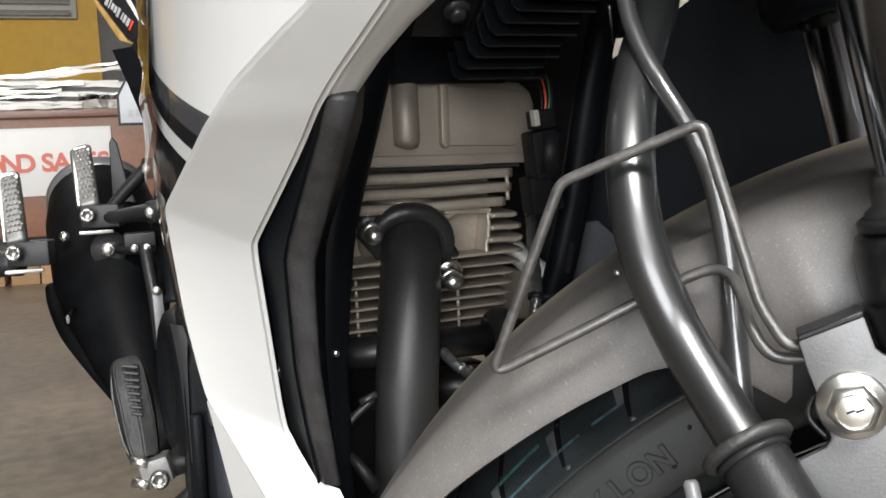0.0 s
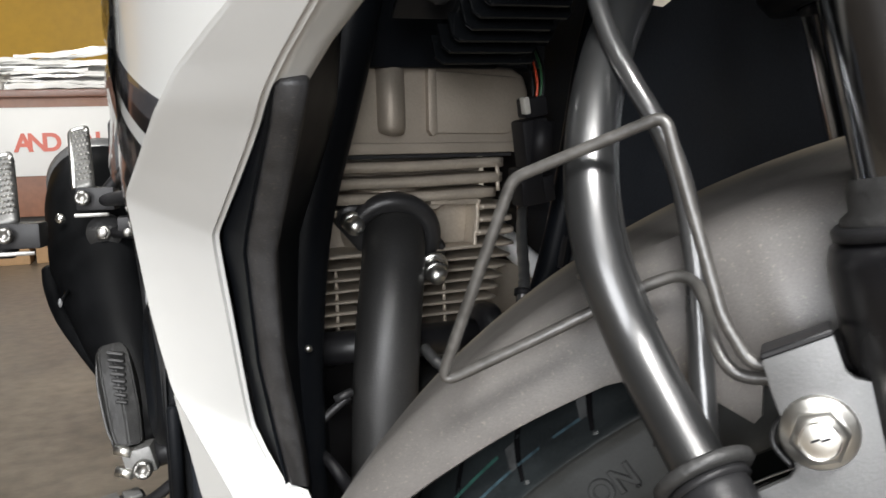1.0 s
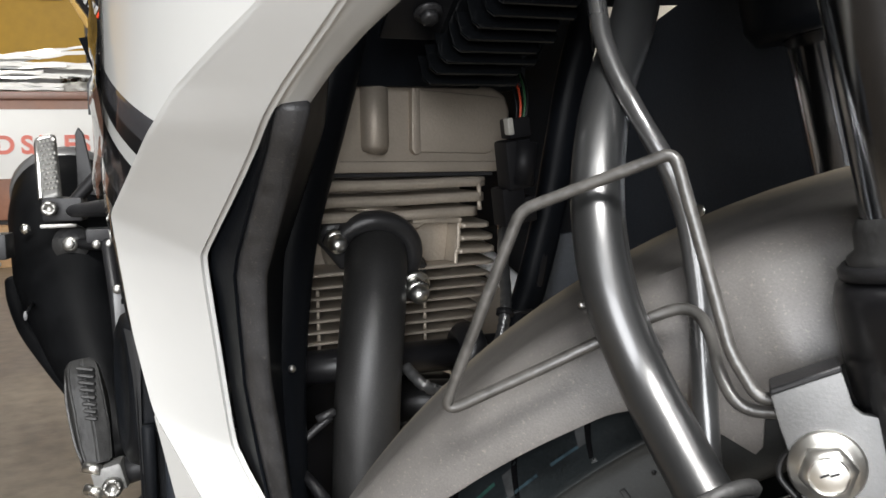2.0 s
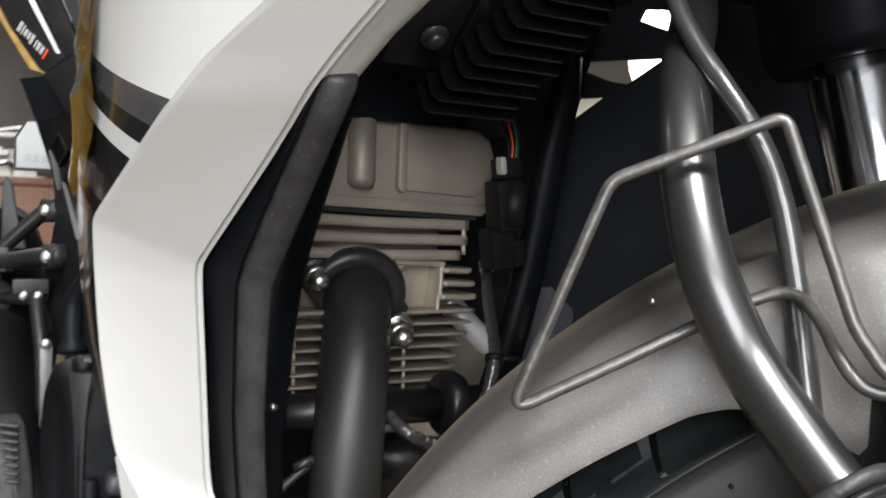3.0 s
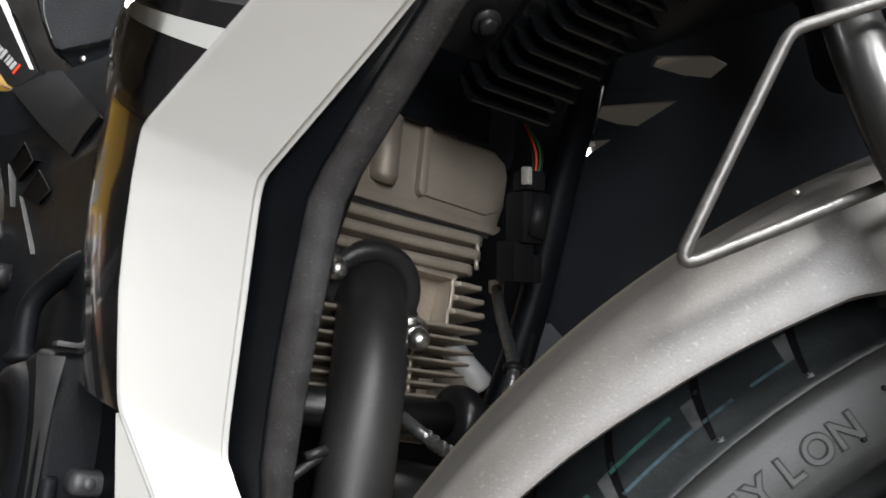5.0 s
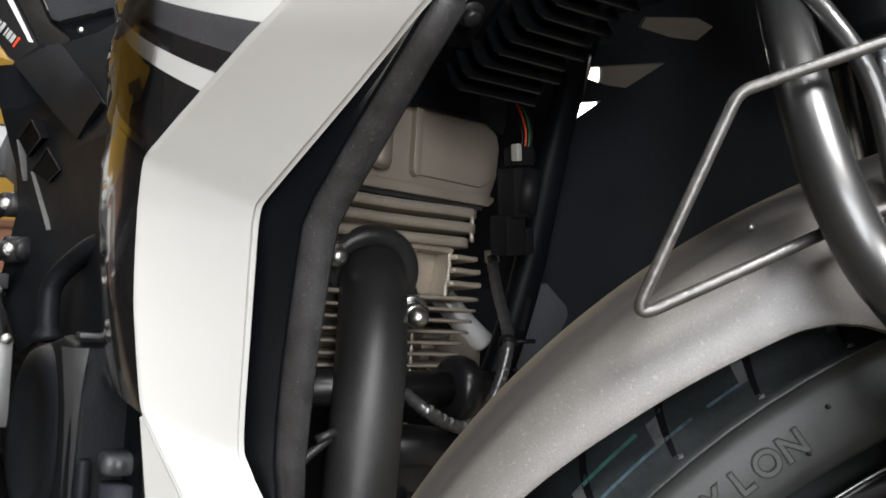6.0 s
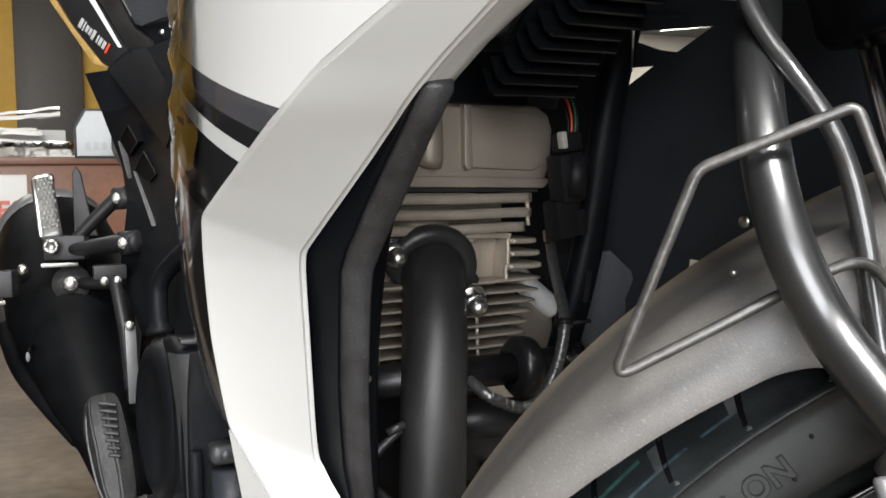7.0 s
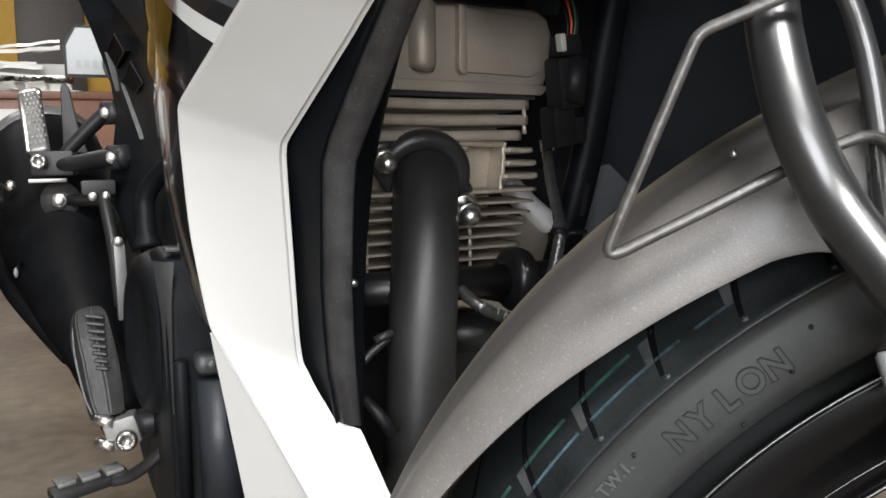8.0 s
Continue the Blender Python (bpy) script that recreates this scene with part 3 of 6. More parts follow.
def make_front_wheel():
    side = [(0.0, 0.300), (0.012, 0.2993), (0.022, 0.2968), (0.032, 0.2915), (0.040, 0.2845), (0.0455, 0.2765), (0.0484, 0.2712), (0.0500, 0.2700), (0.0500, 0.2692),
            (0.0481, 0.2676), (0.0479, 0.2640), (0.0482, 0.2610), (0.0483, 0.2560), (0.0478, 0.2490), (0.0466, 0.2446), (0.0448, 0.2432), (0.0400, 0.2430), (0.0320, 0.2425), (0.0295, 0.2400), (0.0290, 0.2330), (0.0290, 0.226)]
    prof = [(r, -l) for l, r in side[::-1]] + [(r, l) for l, r in side[1:9]]
    tyre = part("tyre", lathe(prof, WM, 128), TYRE, BIKE, "black road tyre with moulded lettering")
    part("sidewall", lathe([(r, l) for l, r in side[8:]], WM, 128), SIDEWALL, tyre, "dusty grey sidewall")
    def on_tread(l):
        return float(np.interp(l, [q[0] for q in side[:8]], [q[1] for q in side[:8]]))

    # painted maker's lines on the shoulder, worn through in places
    for l0, wd, m, nm, runs in ((0.0408, 0.00036, STRIPE_GREEN, "green_line", ((43.8, 48.9), (50.0, 55.0), (56.1, 80.0))), (0.0449, 0.00030, STRIPE_BLUE, "blue_line", ((37.0, 39.4), (40.6, 48.6), (49.8, 55.0), (56.2, 80.0)))):
        for a0, a1 in runs:
            part(nm, sheet([[wa(on_tread(l) + 0.00025, a0 + (a1 - a0) * k / 24, l) for l in (l0 - wd, l0, l0 + wd)] for k in range(25)]), m, tyre)
    # raised outlined capitals along the side
    def letter(ch, ang, r, size, depth, bold):
        b = text_mesh(ch, size, depth, bold)
        tang = (FW * math.cos(radians(ang)) + UP * math.sin(radians(ang)))
        rad = (-FW * math.sin(radians(ang)) + UP * math.cos(radians(ang)))
        b.transform(axes(wa(r, ang, 0.0480), tang, rad))
        return b

    for ch, ang in zip("NYLON", (44.9, 42.85, 40.7, 38.65, 36.65)):
        whole = part("letter", letter(ch, ang, 0.2552, 0.0108, 0.0006, 0.00055), TYRE_LETTER, tyre, smooth=False)
        part("letter_face", letter(ch, ang, 0.2552, 0.0108, 0.0008, 0.00010), SIDEWALL, whole, smooth=False)
    for ch, ang in zip("T.W.I.", (51.55, 51.0, 50.45, 49.7, 49.25, 48.85)):
        part("letter", letter(ch, ang, 0.2600, 0.0056, 0.0009, 0.0002), WORN_TREAD, tyre, smooth=False)
    tri = axes(wa(0.2598, 52.5, 0.0480), FW * math.cos(radians(52.5)) + UP * math.sin(radians(52.5)), UP)
    part("wear_mark", prism([(-0.0018, -0.0022), (0.0018, -0.0022), (0.0, 0.0022)], tri @ Matrix.Translation((0, 0, 0.0009)), 0.0012, 0.0002, 1), WORN_TREAD, tyre)
    for r, ang, l in ((0.2461, 41.0, 0.0470), (0.2597, 33.4, 0.0482), (0.2610, 48.1, 0.0482), (0.2460, 24.0, 0.0470), (0.2615, 21, 0.0482), (0.2460, 51.0, 0.0470), (0.2513, 36.1, 0.0480)):
        part("nub", lathe([(0, 0.0014), (0.0007, 0.0011), (0.0009, -0.001)], axes(wa(r, ang, l), FW, UP), 8), TYRE_LETTER, tyre)
    # shoulder grooves: a dark cut with a worn grey wall beside it and a moulding star at its foot
    rng = random.Random(11)
    for k in range(24):
        ang = 49.2 + 6.2 * (k - 14)
        foot, lift = 0.0476, rng.uniform(-0.1, 0.1)
        cut, wear = [], []
        for q in range(13):
            t = q / 12
            l = foot - 0.028 * t
            a = ang + lift - 3.0 * t - 2.2 * t * t
            w = 0.18 + 0.42 * math.sin(math.pi * min(1.0, 0.15 + 0.85 * t))
            r = on_tread(l) + 0.0003
            cut.append([wa(r, a - w, l), wa(r - 0.0002, a - w * 0.5, l), wa(r, a, l)])
            wide = 0.45 + 1.6 * t
            wear.append([wa(r + 0.0001, a, l), wa(r + 0.0001, a + wide, l)])
        # the strip lies on the tread; the groove's shade is in its colour
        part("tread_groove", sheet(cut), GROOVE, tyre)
        part("groove_wall", sheet(wear[1:4]), WORN_TREAD, tyre)
        star = axes(wa(on_tread(0.0480) - 0.0005, ang - 0.35, 0.0479), FW, UP)
        for turn in (0, 60, 120):
            part("moulding_star", box((0.0024, 0.0006, 0.0010), star @ pose(0, 0, 0, 0, 0, turn + 20), 0.0002, 1), WORN_TREAD, tyre)
    rim = [(0.2215, 0.0300), (0.2310, 0.0345), (0.2338, 0.0362), (0.2345, 0.0375), (0.2340, 0.0386), (0.2325, 0.0390), (0.2250, 0.0372), (0.2180, 0.0345), (0.2125, 0.0310),
           (0.2065, 0.0290), (0.1990, 0.0270), (0.1960, 0.0200), (0.1955, 0.0), (0.1960, -0.02), (0.1990, -0.027), (0.2125, -0.031), (0.2180, -0.0345), (0.2235, -0.038), (0.2300, -0.0368), (0.2215, -0.030)]
    rm = part("wheel_rim", lathe(rim, WM, 128), RIM, BIKE, "gloss black cast wheel rim")
    # bright rings added in place of highlights along the gloss black rim edges
    for r, l, w in ((0.2341, 0.0386, 0.0005), (0.2078, 0.0292, 0.0003), (0.2000, 0.0274, 0.0006)):
        part("edge_glint", tube([wa(r, a, l) for a in range(-20, 121, 2)], w, 8), RIM_GLINT, rm, "thin bright ring for the rim edge's glint")
    part("hub", lathe([(0, 0.05), (0.022, 0.05), (0.030, 0.040), (0.034, 0.02), (0.034, -0.02), (0.03, -0.04), (0, -0.05)], WM, 40), RIM, rm)
    for k in range(5):
        a = k * 72 + 10
        part("spoke", tube([wa(0.03, a, 0.0), wa(0.11, a + 3, 0.012), wa(0.199, a + 8, 0.012)], lambda t: 0.016 - 0.004 * t, 12, section=(1, 0.7)), RIM, rm)


make_front_wheel()


def make_fender():
    def low(ang):
        return np.interp(ang, [-60, -25, -8, 2, 20, 24.4, 25.2, 25.9, 26.9, 27.7, 29.6, 31.1, 33, 36, 44, 49, 58, 72], [0.292, 0.288, 0.276, 0.268, 0.268, 0.270, 0.262, 0.2563, 0.2620, 0.2672, 0.2765, 0.281, 0.2840, 0.2857, 0.2910, 0.295, 0.301, 0.309])

    rows = []
    for i in range(190):
        ang = -42 + i * (70 + 42) / 189
        rl = low(ang)
        crown = np.interp(ang, [-42, 10, 70], [0.322, 0.3215, 0.3205])
        pull = np.interp(ang, [-42, -36, 60, 70], [0.6, 1.0, 1.0, 0.72])
        flare = 0.062 + 0.010 * np.interp(ang, [-8, 2, 22, 30], [0, 1, 1, 0])
        top = max(0.3140, rl + 0.0042)
        half = [(flare - 0.0035, rl - 0.0006), (flare, rl), (flare + 0.0003, rl + 0.0016)]
        for deg in (8, 20, 34, 48, 62, 76):
            c, n = math.cos(radians(deg)), math.sin(radians(deg))
            half.append((0.0425 + (flare - 0.0425) * c ** 0.62, rl + 0.0020 + (top - rl - 0.0020) * n ** 0.9))
        half += [(0.0425, top), (0.036, crown - 0.0050), (0.024, crown - 0.0022), (0.011, crown - 0.0005), (0.0, crown)]
        for k in range(1, len(half)):
            half[k] = (half[k][0], max(half[k][1], half[k - 1][1] + 0.0003))
        ring = [(l * pull, r) for l, r in half] + [(-l * pull, r) for l, r in half[-2::-1]]
        rows.append([wa(r, ang, l) for l, r in ring])
    bm = sheet(rows, 0.0024)
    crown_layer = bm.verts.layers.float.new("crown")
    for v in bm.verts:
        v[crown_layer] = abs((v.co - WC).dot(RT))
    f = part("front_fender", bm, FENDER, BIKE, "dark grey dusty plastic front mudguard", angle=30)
    # small drip mark and fixing dimple
    part("paint_drip", lathe([(0, 0.0012), (0.0011, 0.0007), (0.0013, -0.0004)], axes(V(0.1899, 0.2938, 0.5712), FW, UP), 10), ALLOY, f)
    return f


make_fender()


def fork_leg(lat):
    base = wp(-0.0708, 0.288, lat)
    ax = (UP - FW * 0.215).normalized()
    m = axes(base, FW, -RT)
    m = Matrix.Translation(base) @ ax.to_track_quat("Z", "Y").to_matrix().to_4x4()
    leg = part("fork_lower_leg", lathe([(0, -0.30), (0.024, -0.30), (0.026, -0.29), (0.0262, -0.03), (0.0275, -0.026), (0.0275, -0.004), (0.0262, 0.0), (0.0215, 0.0015), (0, 0.0015)], m, 40), FRAME_BLACK, BIKE, "black fork lower leg")
    part("dust_seal", lathe([(0.0178, 0.0016), (0.0226, 0.0018), (0.0226, 0.0060), (0.0204, 0.0075), (0.0200, 0.0120), (0.0186, 0.0150), (0.0178, 0.0150)], m, 40), RUBBER, leg)
    part("seal_ring", lathe([(0.0228, 0.0014), (0.0250, 0.0014), (0.0252, 0.0036), (0.0240, 0.0046), (0.0228, 0.0046)], m, 40), BRACKET, leg)
    part("fork_cover", lathe([(0.0182, 0.0775), (0.0290, 0.0780), (0.0325, 0.0840), (0.0335, 0.34), (0.0182, 0.34)], m, 36), SMOOTH_BLACK, BIKE, "matt black fork cover")
    part("fork_tube", lathe([(0.0176, -0.02), (0.0176, 0.34), (0, 0.34)], m, 48), FORK_METAL, BIKE, "bright chromed fork tube")
    return leg


fork_leg(0.088)
fork_leg(-0.088)


def make_bracket():
    """Plate on the fork leg, its flange bolt, the hose fitting and the wire guide."""
    m = axes(wp(0, 0, 0.100), FW, UP)          # x forward along the wheel, y up, z to the wheel's right
    if m.to_3x3().col[2].dot(RT) < 0:
        m = m @ Matrix.Rotation(math.pi, 4, "X")
    poly = [(-0.1109, 0.2572), (-0.0953, 0.2640), (-0.0925, 0.2556), (-0.0905, 0.2540), (-0.0860, 0.2535), (-0.0780, 0.2440), (-0.0720, 0.2150), (-0.0730, 0.1800), (-0.1150, 0.1800), (-0.1150, 0.2225),
            (-0.1042, 0.2290), (-0.1030, 0.2315), (-0.1050, 0.2395), (-0.1085, 0.2490)]
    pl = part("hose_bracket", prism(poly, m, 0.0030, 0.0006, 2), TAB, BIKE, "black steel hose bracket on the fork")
    lip = [(-0.1109, 0.2572), (-0.0953, 0.2640), (-0.0956, 0.2655), (-0.1112, 0.2588)]
    part("folded_lip", prism(lip, m @ Matrix.Translation((0, 0, 0.0006)), 0.011, 0.0004, 1), BRACKET, pl)
    part("lug", box((0.030, 0.040, 0.022), m @ Matrix.Translation((-0.082, 0.232, -0.014)), 0.004), BRACKET, pl)
    part("stay_stub", tube([m @ V(-0.0935, 0.2585, -0.016), m @ V(-0.0870, 0.2565, -0.010), m @ V(-0.0845, 0.2560, -0.009)], lambda t: 0.0046 - 0.0012 * t * t, 16), BRACKET, pl)
    part("clip_wire", tube(smooth_path([m @ V(-0.1040, 0.2440, -0.006), m @ V(-0.1075, 0.2400, -0.006), m @ V(-0.1080, 0.2350, -0.006), m @ V(-0.1035, 0.2300, -0.005)], 5), 0.0008, 8), FLANGE, pl)
    part("clip_wire", tube(smooth_path([m @ V(-0.1035, 0.2470, -0.007), m @ V(-0.1050, 0.2400, -0.007), m @ V(-0.1040, 0.2340, -0.006), m @ V(-0.1020, 0.2300, -0.005)], 5), 0.0009, 8), FLANGE, pl)
    bm_ = m @ Matrix.Translation((-0.0979, 0.2409, 0.0))
    bolt = part("flange_bolt", lathe([(0.0089, 0.0), (0.0090, 0.0010), (0.0084, 0.0016), (0.0068, 0.0024), (0.0060, 0.0030), (0, 0.0030)], bm_, 40), ZINC, BIKE, "zinc flange bolt")
    part("hex_head", hexagon(0.0116, 0.0026, 0.0070, bm_ @ pose(0, 0, 0, 0, 0, 12), 0.0013), ZINC, bolt)
    part("head_recess", lathe([(0.0046, 0.0074), (0.0044, 0.0070), (0, 0.0069)], bm_, 28), ALLOY, bolt)
    for k in range(2):
        part("head_mark", box((0.0022, 0.0005, 0.0004), bm_ @ Matrix.Translation((-0.001 + 0.0022 * k, 0.0004 * k, 0.0071)) @ pose(0, 0, 0, 0, 0, 24)), BRACKET, bolt)
    return pl


make_bracket()

# brake hose: glossy sleeve down to its collar and socket
HOSE_PATH = smooth_path([(0.2460, 0.3470, 0.712), (0.2325, 0.3285, 0.684), (0.2155, 0.3080, 0.660), (0.1985, 0.2912, 0.640), (0.1868, 0.2775, 0.620), (0.1810, 0.2680, 0.600), (0.1808, 0.2605, 0.580), (0.1855, 0.2525, 0.560),
                         (0.1885, 0.2410, 0.545), (0.1907, 0.2275, 0.531)], 8)
hose = part("brake_hose", tube(HOSE_PATH, 0.0073, 28), HOSE, BIKE, "thick satin grey brake hose sleeve")
_d = (V(0.1907, 0.2275, 0.531) - V(0.1875, 0.2465, 0.551)).normalized()
_hm = Matrix.Translation((0.1907, 0.2275, 0.531)) @ _d.to_track_quat("Z", "Y").to_matrix().to_4x4()
part("collar", lathe([(0.0070, -0.0014), (0.0122, -0.0012), (0.0130, -0.0006), (0.0131, 0.0012), (0.0122, 0.0020), (0.006, 0.0022)], _hm, 40), RUBBER, hose)
part("collar_step", lathe([(0.0070, 0.0023), (0.0104, 0.0024), (0.0106, 0.0042), (0.006, 0.0044)], _hm, 36), BRACKET, hose)
# a second, thinner line runs close behind the sleeve
_back = [p + V(0.0046, 0.0022, 0.0) for p in HOSE_PATH[8:56]]
part("inner_line", tube(_back, 0.0050, 16), CABLE, hose, "dark line behind the sleeve")
part("crimp_socket", lathe([(0.0080, 0.0022), (0.0092, 0.0030), (0.0095, 0.0060), (0.0095, 0.040), (0.008, 0.044), (0, 0.044)], _hm, 36), BRACKET, hose)
part("socket_tab", tube([V(0.1683, 0.2205, 0.5277), V(0.1683, 0.2202, 0.5268), V(0.1680, 0.2145, 0.5140), V(0.1680, 0.2141, 0.5131)], lambda t: 0.0020 if 0.02 < t < 0.98 else 0.0013, 16), TONGUE, hose, "pale grey rounded tongue")

CABLE_PATH = smooth_path([(0.2130, 0.3330, 0.735), (0.2010, 0.3085, 0.690), (0.1950, 0.2928, 0.660), (0.1938, 0.2830, 0.645), (0.1957, 0.2722, 0.630), (0.2010, 0.2648, 0.615), (0.2060, 0.2621, 0.600), (0.2080, 0.2588, 0.580), (0.2067, 0.2541, 0.558),
                          (0.2050, 0.2480, 0.530), (0.2080, 0.2420, 0.500)], 8)
cable = part("speedometer_cable", tube(CABLE_PATH, lambda t: 0.0029 + 0.0008 * min(1, max(0, t * 2.2 - 0.9)), 18), CABLE, BIKE, "thin dark sensor cable")

ROD_PATH = fillet_path([(0.2130, 0.2205, 0.5575), (0.2030, 0.2260, 0.5572), (0.1990, 0.2320, 0.5680), (0.1918, 0.2470, 0.6185), (0.1605, 0.2742, 0.6030), (0.15175, 0.2836, 0.5725)], 0.0036)
ROD_PATH += fillet_path([(0.15175, 0.2836, 0.5725), (0.1430, 0.2930, 0.5420), (0.1700, 0.2768, 0.5577)], 0.0072)[1:]
ROD2 = smooth_path([(0.1700, 0.2768, 0.5577), (0.1800, 0.2716, 0.5634), (0.1880, 0.2672, 0.5680), (0.1960, 0.2620, 0.5727), (0.2015, 0.2570, 0.5752), (0.2040, 0.2520, 0.5735), (0.2030, 0.2450, 0.5680),
                    (0.2005, 0.2385, 0.5620), (0.2010, 0.2335, 0.5560), (0.2045, 0.2300, 0.5533), (0.2110, 0.2240, 0.5535)], 6)
part("hose_guide_rod", tube(ROD_PATH + ROD2[1:], 0.00172, 12), ROD, BIKE, "bent steel wire hose guide with worn paint")

# ---------------------------------------------------------------- engine
EA = radians(8)
EX, EY = V(math.cos(EA), math.sin(EA), 0), V(math.sin(EA), -math.cos(EA), 0)
E0 = V(0.216, 0.547, 0)


def en(x, z, d=0.0):
    """Engine front: sideways place, height, distance in front of the head face."""
    return E0 + EX * ((x - 0.216) / math.cos(EA)) + EY * d + UP * z


EM = axes(en(0.216, 0.0), EX, UP)      # local x sideways, y up, z out of the face
if EM.to_3x3().col[2].dot(EY) < 0:
    EM = Matrix((EX, UP, EY)).transposed().to_4x4()
    EM.translation = en(0.216, 0.0)


def ep(pts):
    return [(x - 0.216, z) for x, z in pts]


def fin(x0, x1, z, front, back, thick, wavy=0.0, blunt=False):
    """One cast cooling fin with a rounded front edge and rounded right end."""
    b = bmesh.new()
    prof = [(-0.62, 0.0), (-0.34, 0.93), (-0.22, 1.0), (0.22, 1.0), (0.34, 0.93), (0.62, 0.0)]
    if blunt:
        prof = [(-0.5, 0.0), (-0.48, 0.95), (-0.40, 1.0), (0.40, 1.0), (0.48, 0.95), (0.5, 0.0)]
    n = 22
    rows = []
    for i in range(n + 1):
        t = i / n
        x = x0 + (x1 - x0) * t
        e = max(0.0, (x - (x1 - 0.010)) / 0.010)
        f = back + (front - back) * math.sqrt(max(0.0, 1 - e * e)) if e else front
        dz = wavy * math.sin(t * 9.0)
        rows.append([b.verts.new(en(x, z + dz + p * thick, back + (f - back) * q)) for p, q in prof])
    for a, c in zip(rows, rows[1:]):
        for k in range(len(prof) - 1):
            b.faces.new((a[k], a[k + 1], c[k + 1], c[k]))
    b.faces.new(rows[0])
    b.faces.new(rows[-1][::-1])
    return b


def make_engine():
    cover = part("cylinder_head_cover", prism(ep([(0.135, 0.6085), (0.2655, 0.6070), (0.2755, 0.6120), (0.2800, 0.6260), (0.2815, 0.6430), (0.2785, 0.6520), (0.2700, 0.6570), (0.135, 0.6600)]), EM, 0.07, 0.0032, 3), CAST, BIKE,
                 "cast aluminium cylinder head cover")
    part("boss", tube([en(0.1918, 0.6215, -0.0015), en(0.1918, 0.6235, -0.0005), en(0.1918, 0.662, -0.0005)], lambda t: 0.0084 * min(1.0, 0.95 + t * 3), 24), CAST, cover)
    part("rib", prism(ep([(0.2128, 0.6205), (0.2150, 0.6175), (0.2186, 0.6185), (0.2186, 0.661), (0.2136, 0.661)]), EM @ Matrix.Translation((0, 0, 0.0045)), 0.008, 0.0011, 2), CAST, cover)
    part("raised_panel", prism(ep([(0.2176, 0.6190), (0.2640, 0.6175), (0.2735, 0.6215), (0.2770, 0.6300), (0.2785, 0.6430), (0.2760, 0.6510), (0.2176, 0.6550)]), EM @ Matrix.Translation((0, 0, 0.0022)), 0.01, 0.0016, 2), CAST, cover)
    part("cover_flange", prism(ep([(0.135, 0.6085), (0.270, 0.6068), (0.2740, 0.6100), (0.2745, 0.6128), (0.135, 0.6152)]), EM @ Matrix.Translation((0, 0, 0.0042)), 0.02, 0.0014, 2), CAST, cover)
    part("gasket", prism(ep([(0.135, 0.6062), (0.268, 0.6046), (0.268, 0.6066), (0.135, 0.6084)]), EM @ Matrix.Translation((0, 0, 0.0005)), 0.03), FLANGE, cover)
    part("lifting_tab", prism(ep([(0.2240, 0.6715), (0.2300, 0.6735), (0.2330, 0.6715), (0.2360, 0.6740), (0.2405, 0.6760), (0.2485, 0.6600), (0.2445, 0.6570), (0.2290, 0.6565)]), EM @ Matrix.Translation((-0.0045, 0, 0.002)), 0.004, 0.0008, 1), CAST, cover)
    head = part("cylinder_head", prism(ep([(0.135, 0.549), (0.258, 0.549), (0.262, 0.6045), (0.135, 0.606)]), EM @ Matrix.Translation((0, 0, -0.028)), 0.05, 0.002, 2), CAST_FIN, BIKE, "finned cast cylinder head")
    for z, x1, d in ((0.6010, 0.2660, 0.0075), (0.5922, 0.2640, 0.0095), (0.5836, 0.2600, 0.0085)):
        part("cooling_fin", fin(0.135, x1, z, d, -0.030, 0.0060, 0.00025, True), CAST_FIN, head, angle=14)
    for z, x0, x1, th in ((0.5752, 0.2445, 0.2690, 0.0046), (0.5677, 0.2435, 0.2715, 0.0048), (0.5602, 0.2420, 0.2725, 0.0050), (0.5520, 0.150, 0.2735, 0.0036)):
        part("cooling_fin", fin(x0, x1, z, 0.0065 if x0 > 0.2 else 0.004, -0.030, th, 0.0002), CAST_FIN, head, angle=14)
    for z in (0.5965, 0.5880):
        part("fin_pin", tube([en(0.2545, z - 0.0035, 0.0075), en(0.2545, z + 0.0035, 0.0065)], 0.0013, 10), CAST_FIN, head)
    # flat pad beside the port with a rough ridge on its right
    part("port_pad", prism(ep([(0.2165, 0.5535), (0.2405, 0.5535), (0.2440, 0.5795), (0.2150, 0.5800)]), EM @ Matrix.Translation((0, 0, -0.0105)), 0.020, 0.0014, 2), CAST_FIN, head, "sunken casting pocket")
    part("pocket_wall", prism(ep([(0.2405, 0.5535), (0.2432, 0.5535), (0.2462, 0.5800), (0.2435, 0.5800)]), EM @ Matrix.Translation((0, 0, 0.0005)), 0.030, 0.0009, 2), CAST_FIN, head)
    part("pocket_rim", prism(ep([(0.2130, 0.5782), (0.2440, 0.5770), (0.2445, 0.5806), (0.2130, 0.5812)]), EM @ Matrix.Translation((0, 0, 0.0030)), 0.018, 0.0010, 2), CAST_FIN, head)
    rng = random.Random(8)
    rough = [en(0.2412 + 0.0035 * k / 9 + rng.uniform(-0.0006, 0.0006), 0.5525 + 0.0275 * k / 9, 0.0015 + rng.uniform(-0.0006, 0.0008)) for k in range(10)]
    part("pad_ridge", tube(smooth_path(rough, 3), 0.0014, 10), CAST_FIN, head, "rough casting ridge")
    part("port_boss", lathe([(0.027, -0.02), (0.027, -0.004), (0.025, -0.002), (0, -0.002)], Matrix.Translation((0.190, 0.5555, 0.5630)) @ V(-0.08, -0.86, -0.45).to_track_quat("Z", "Y").to_matrix().to_4x4(), 40), CAST_FIN, head)
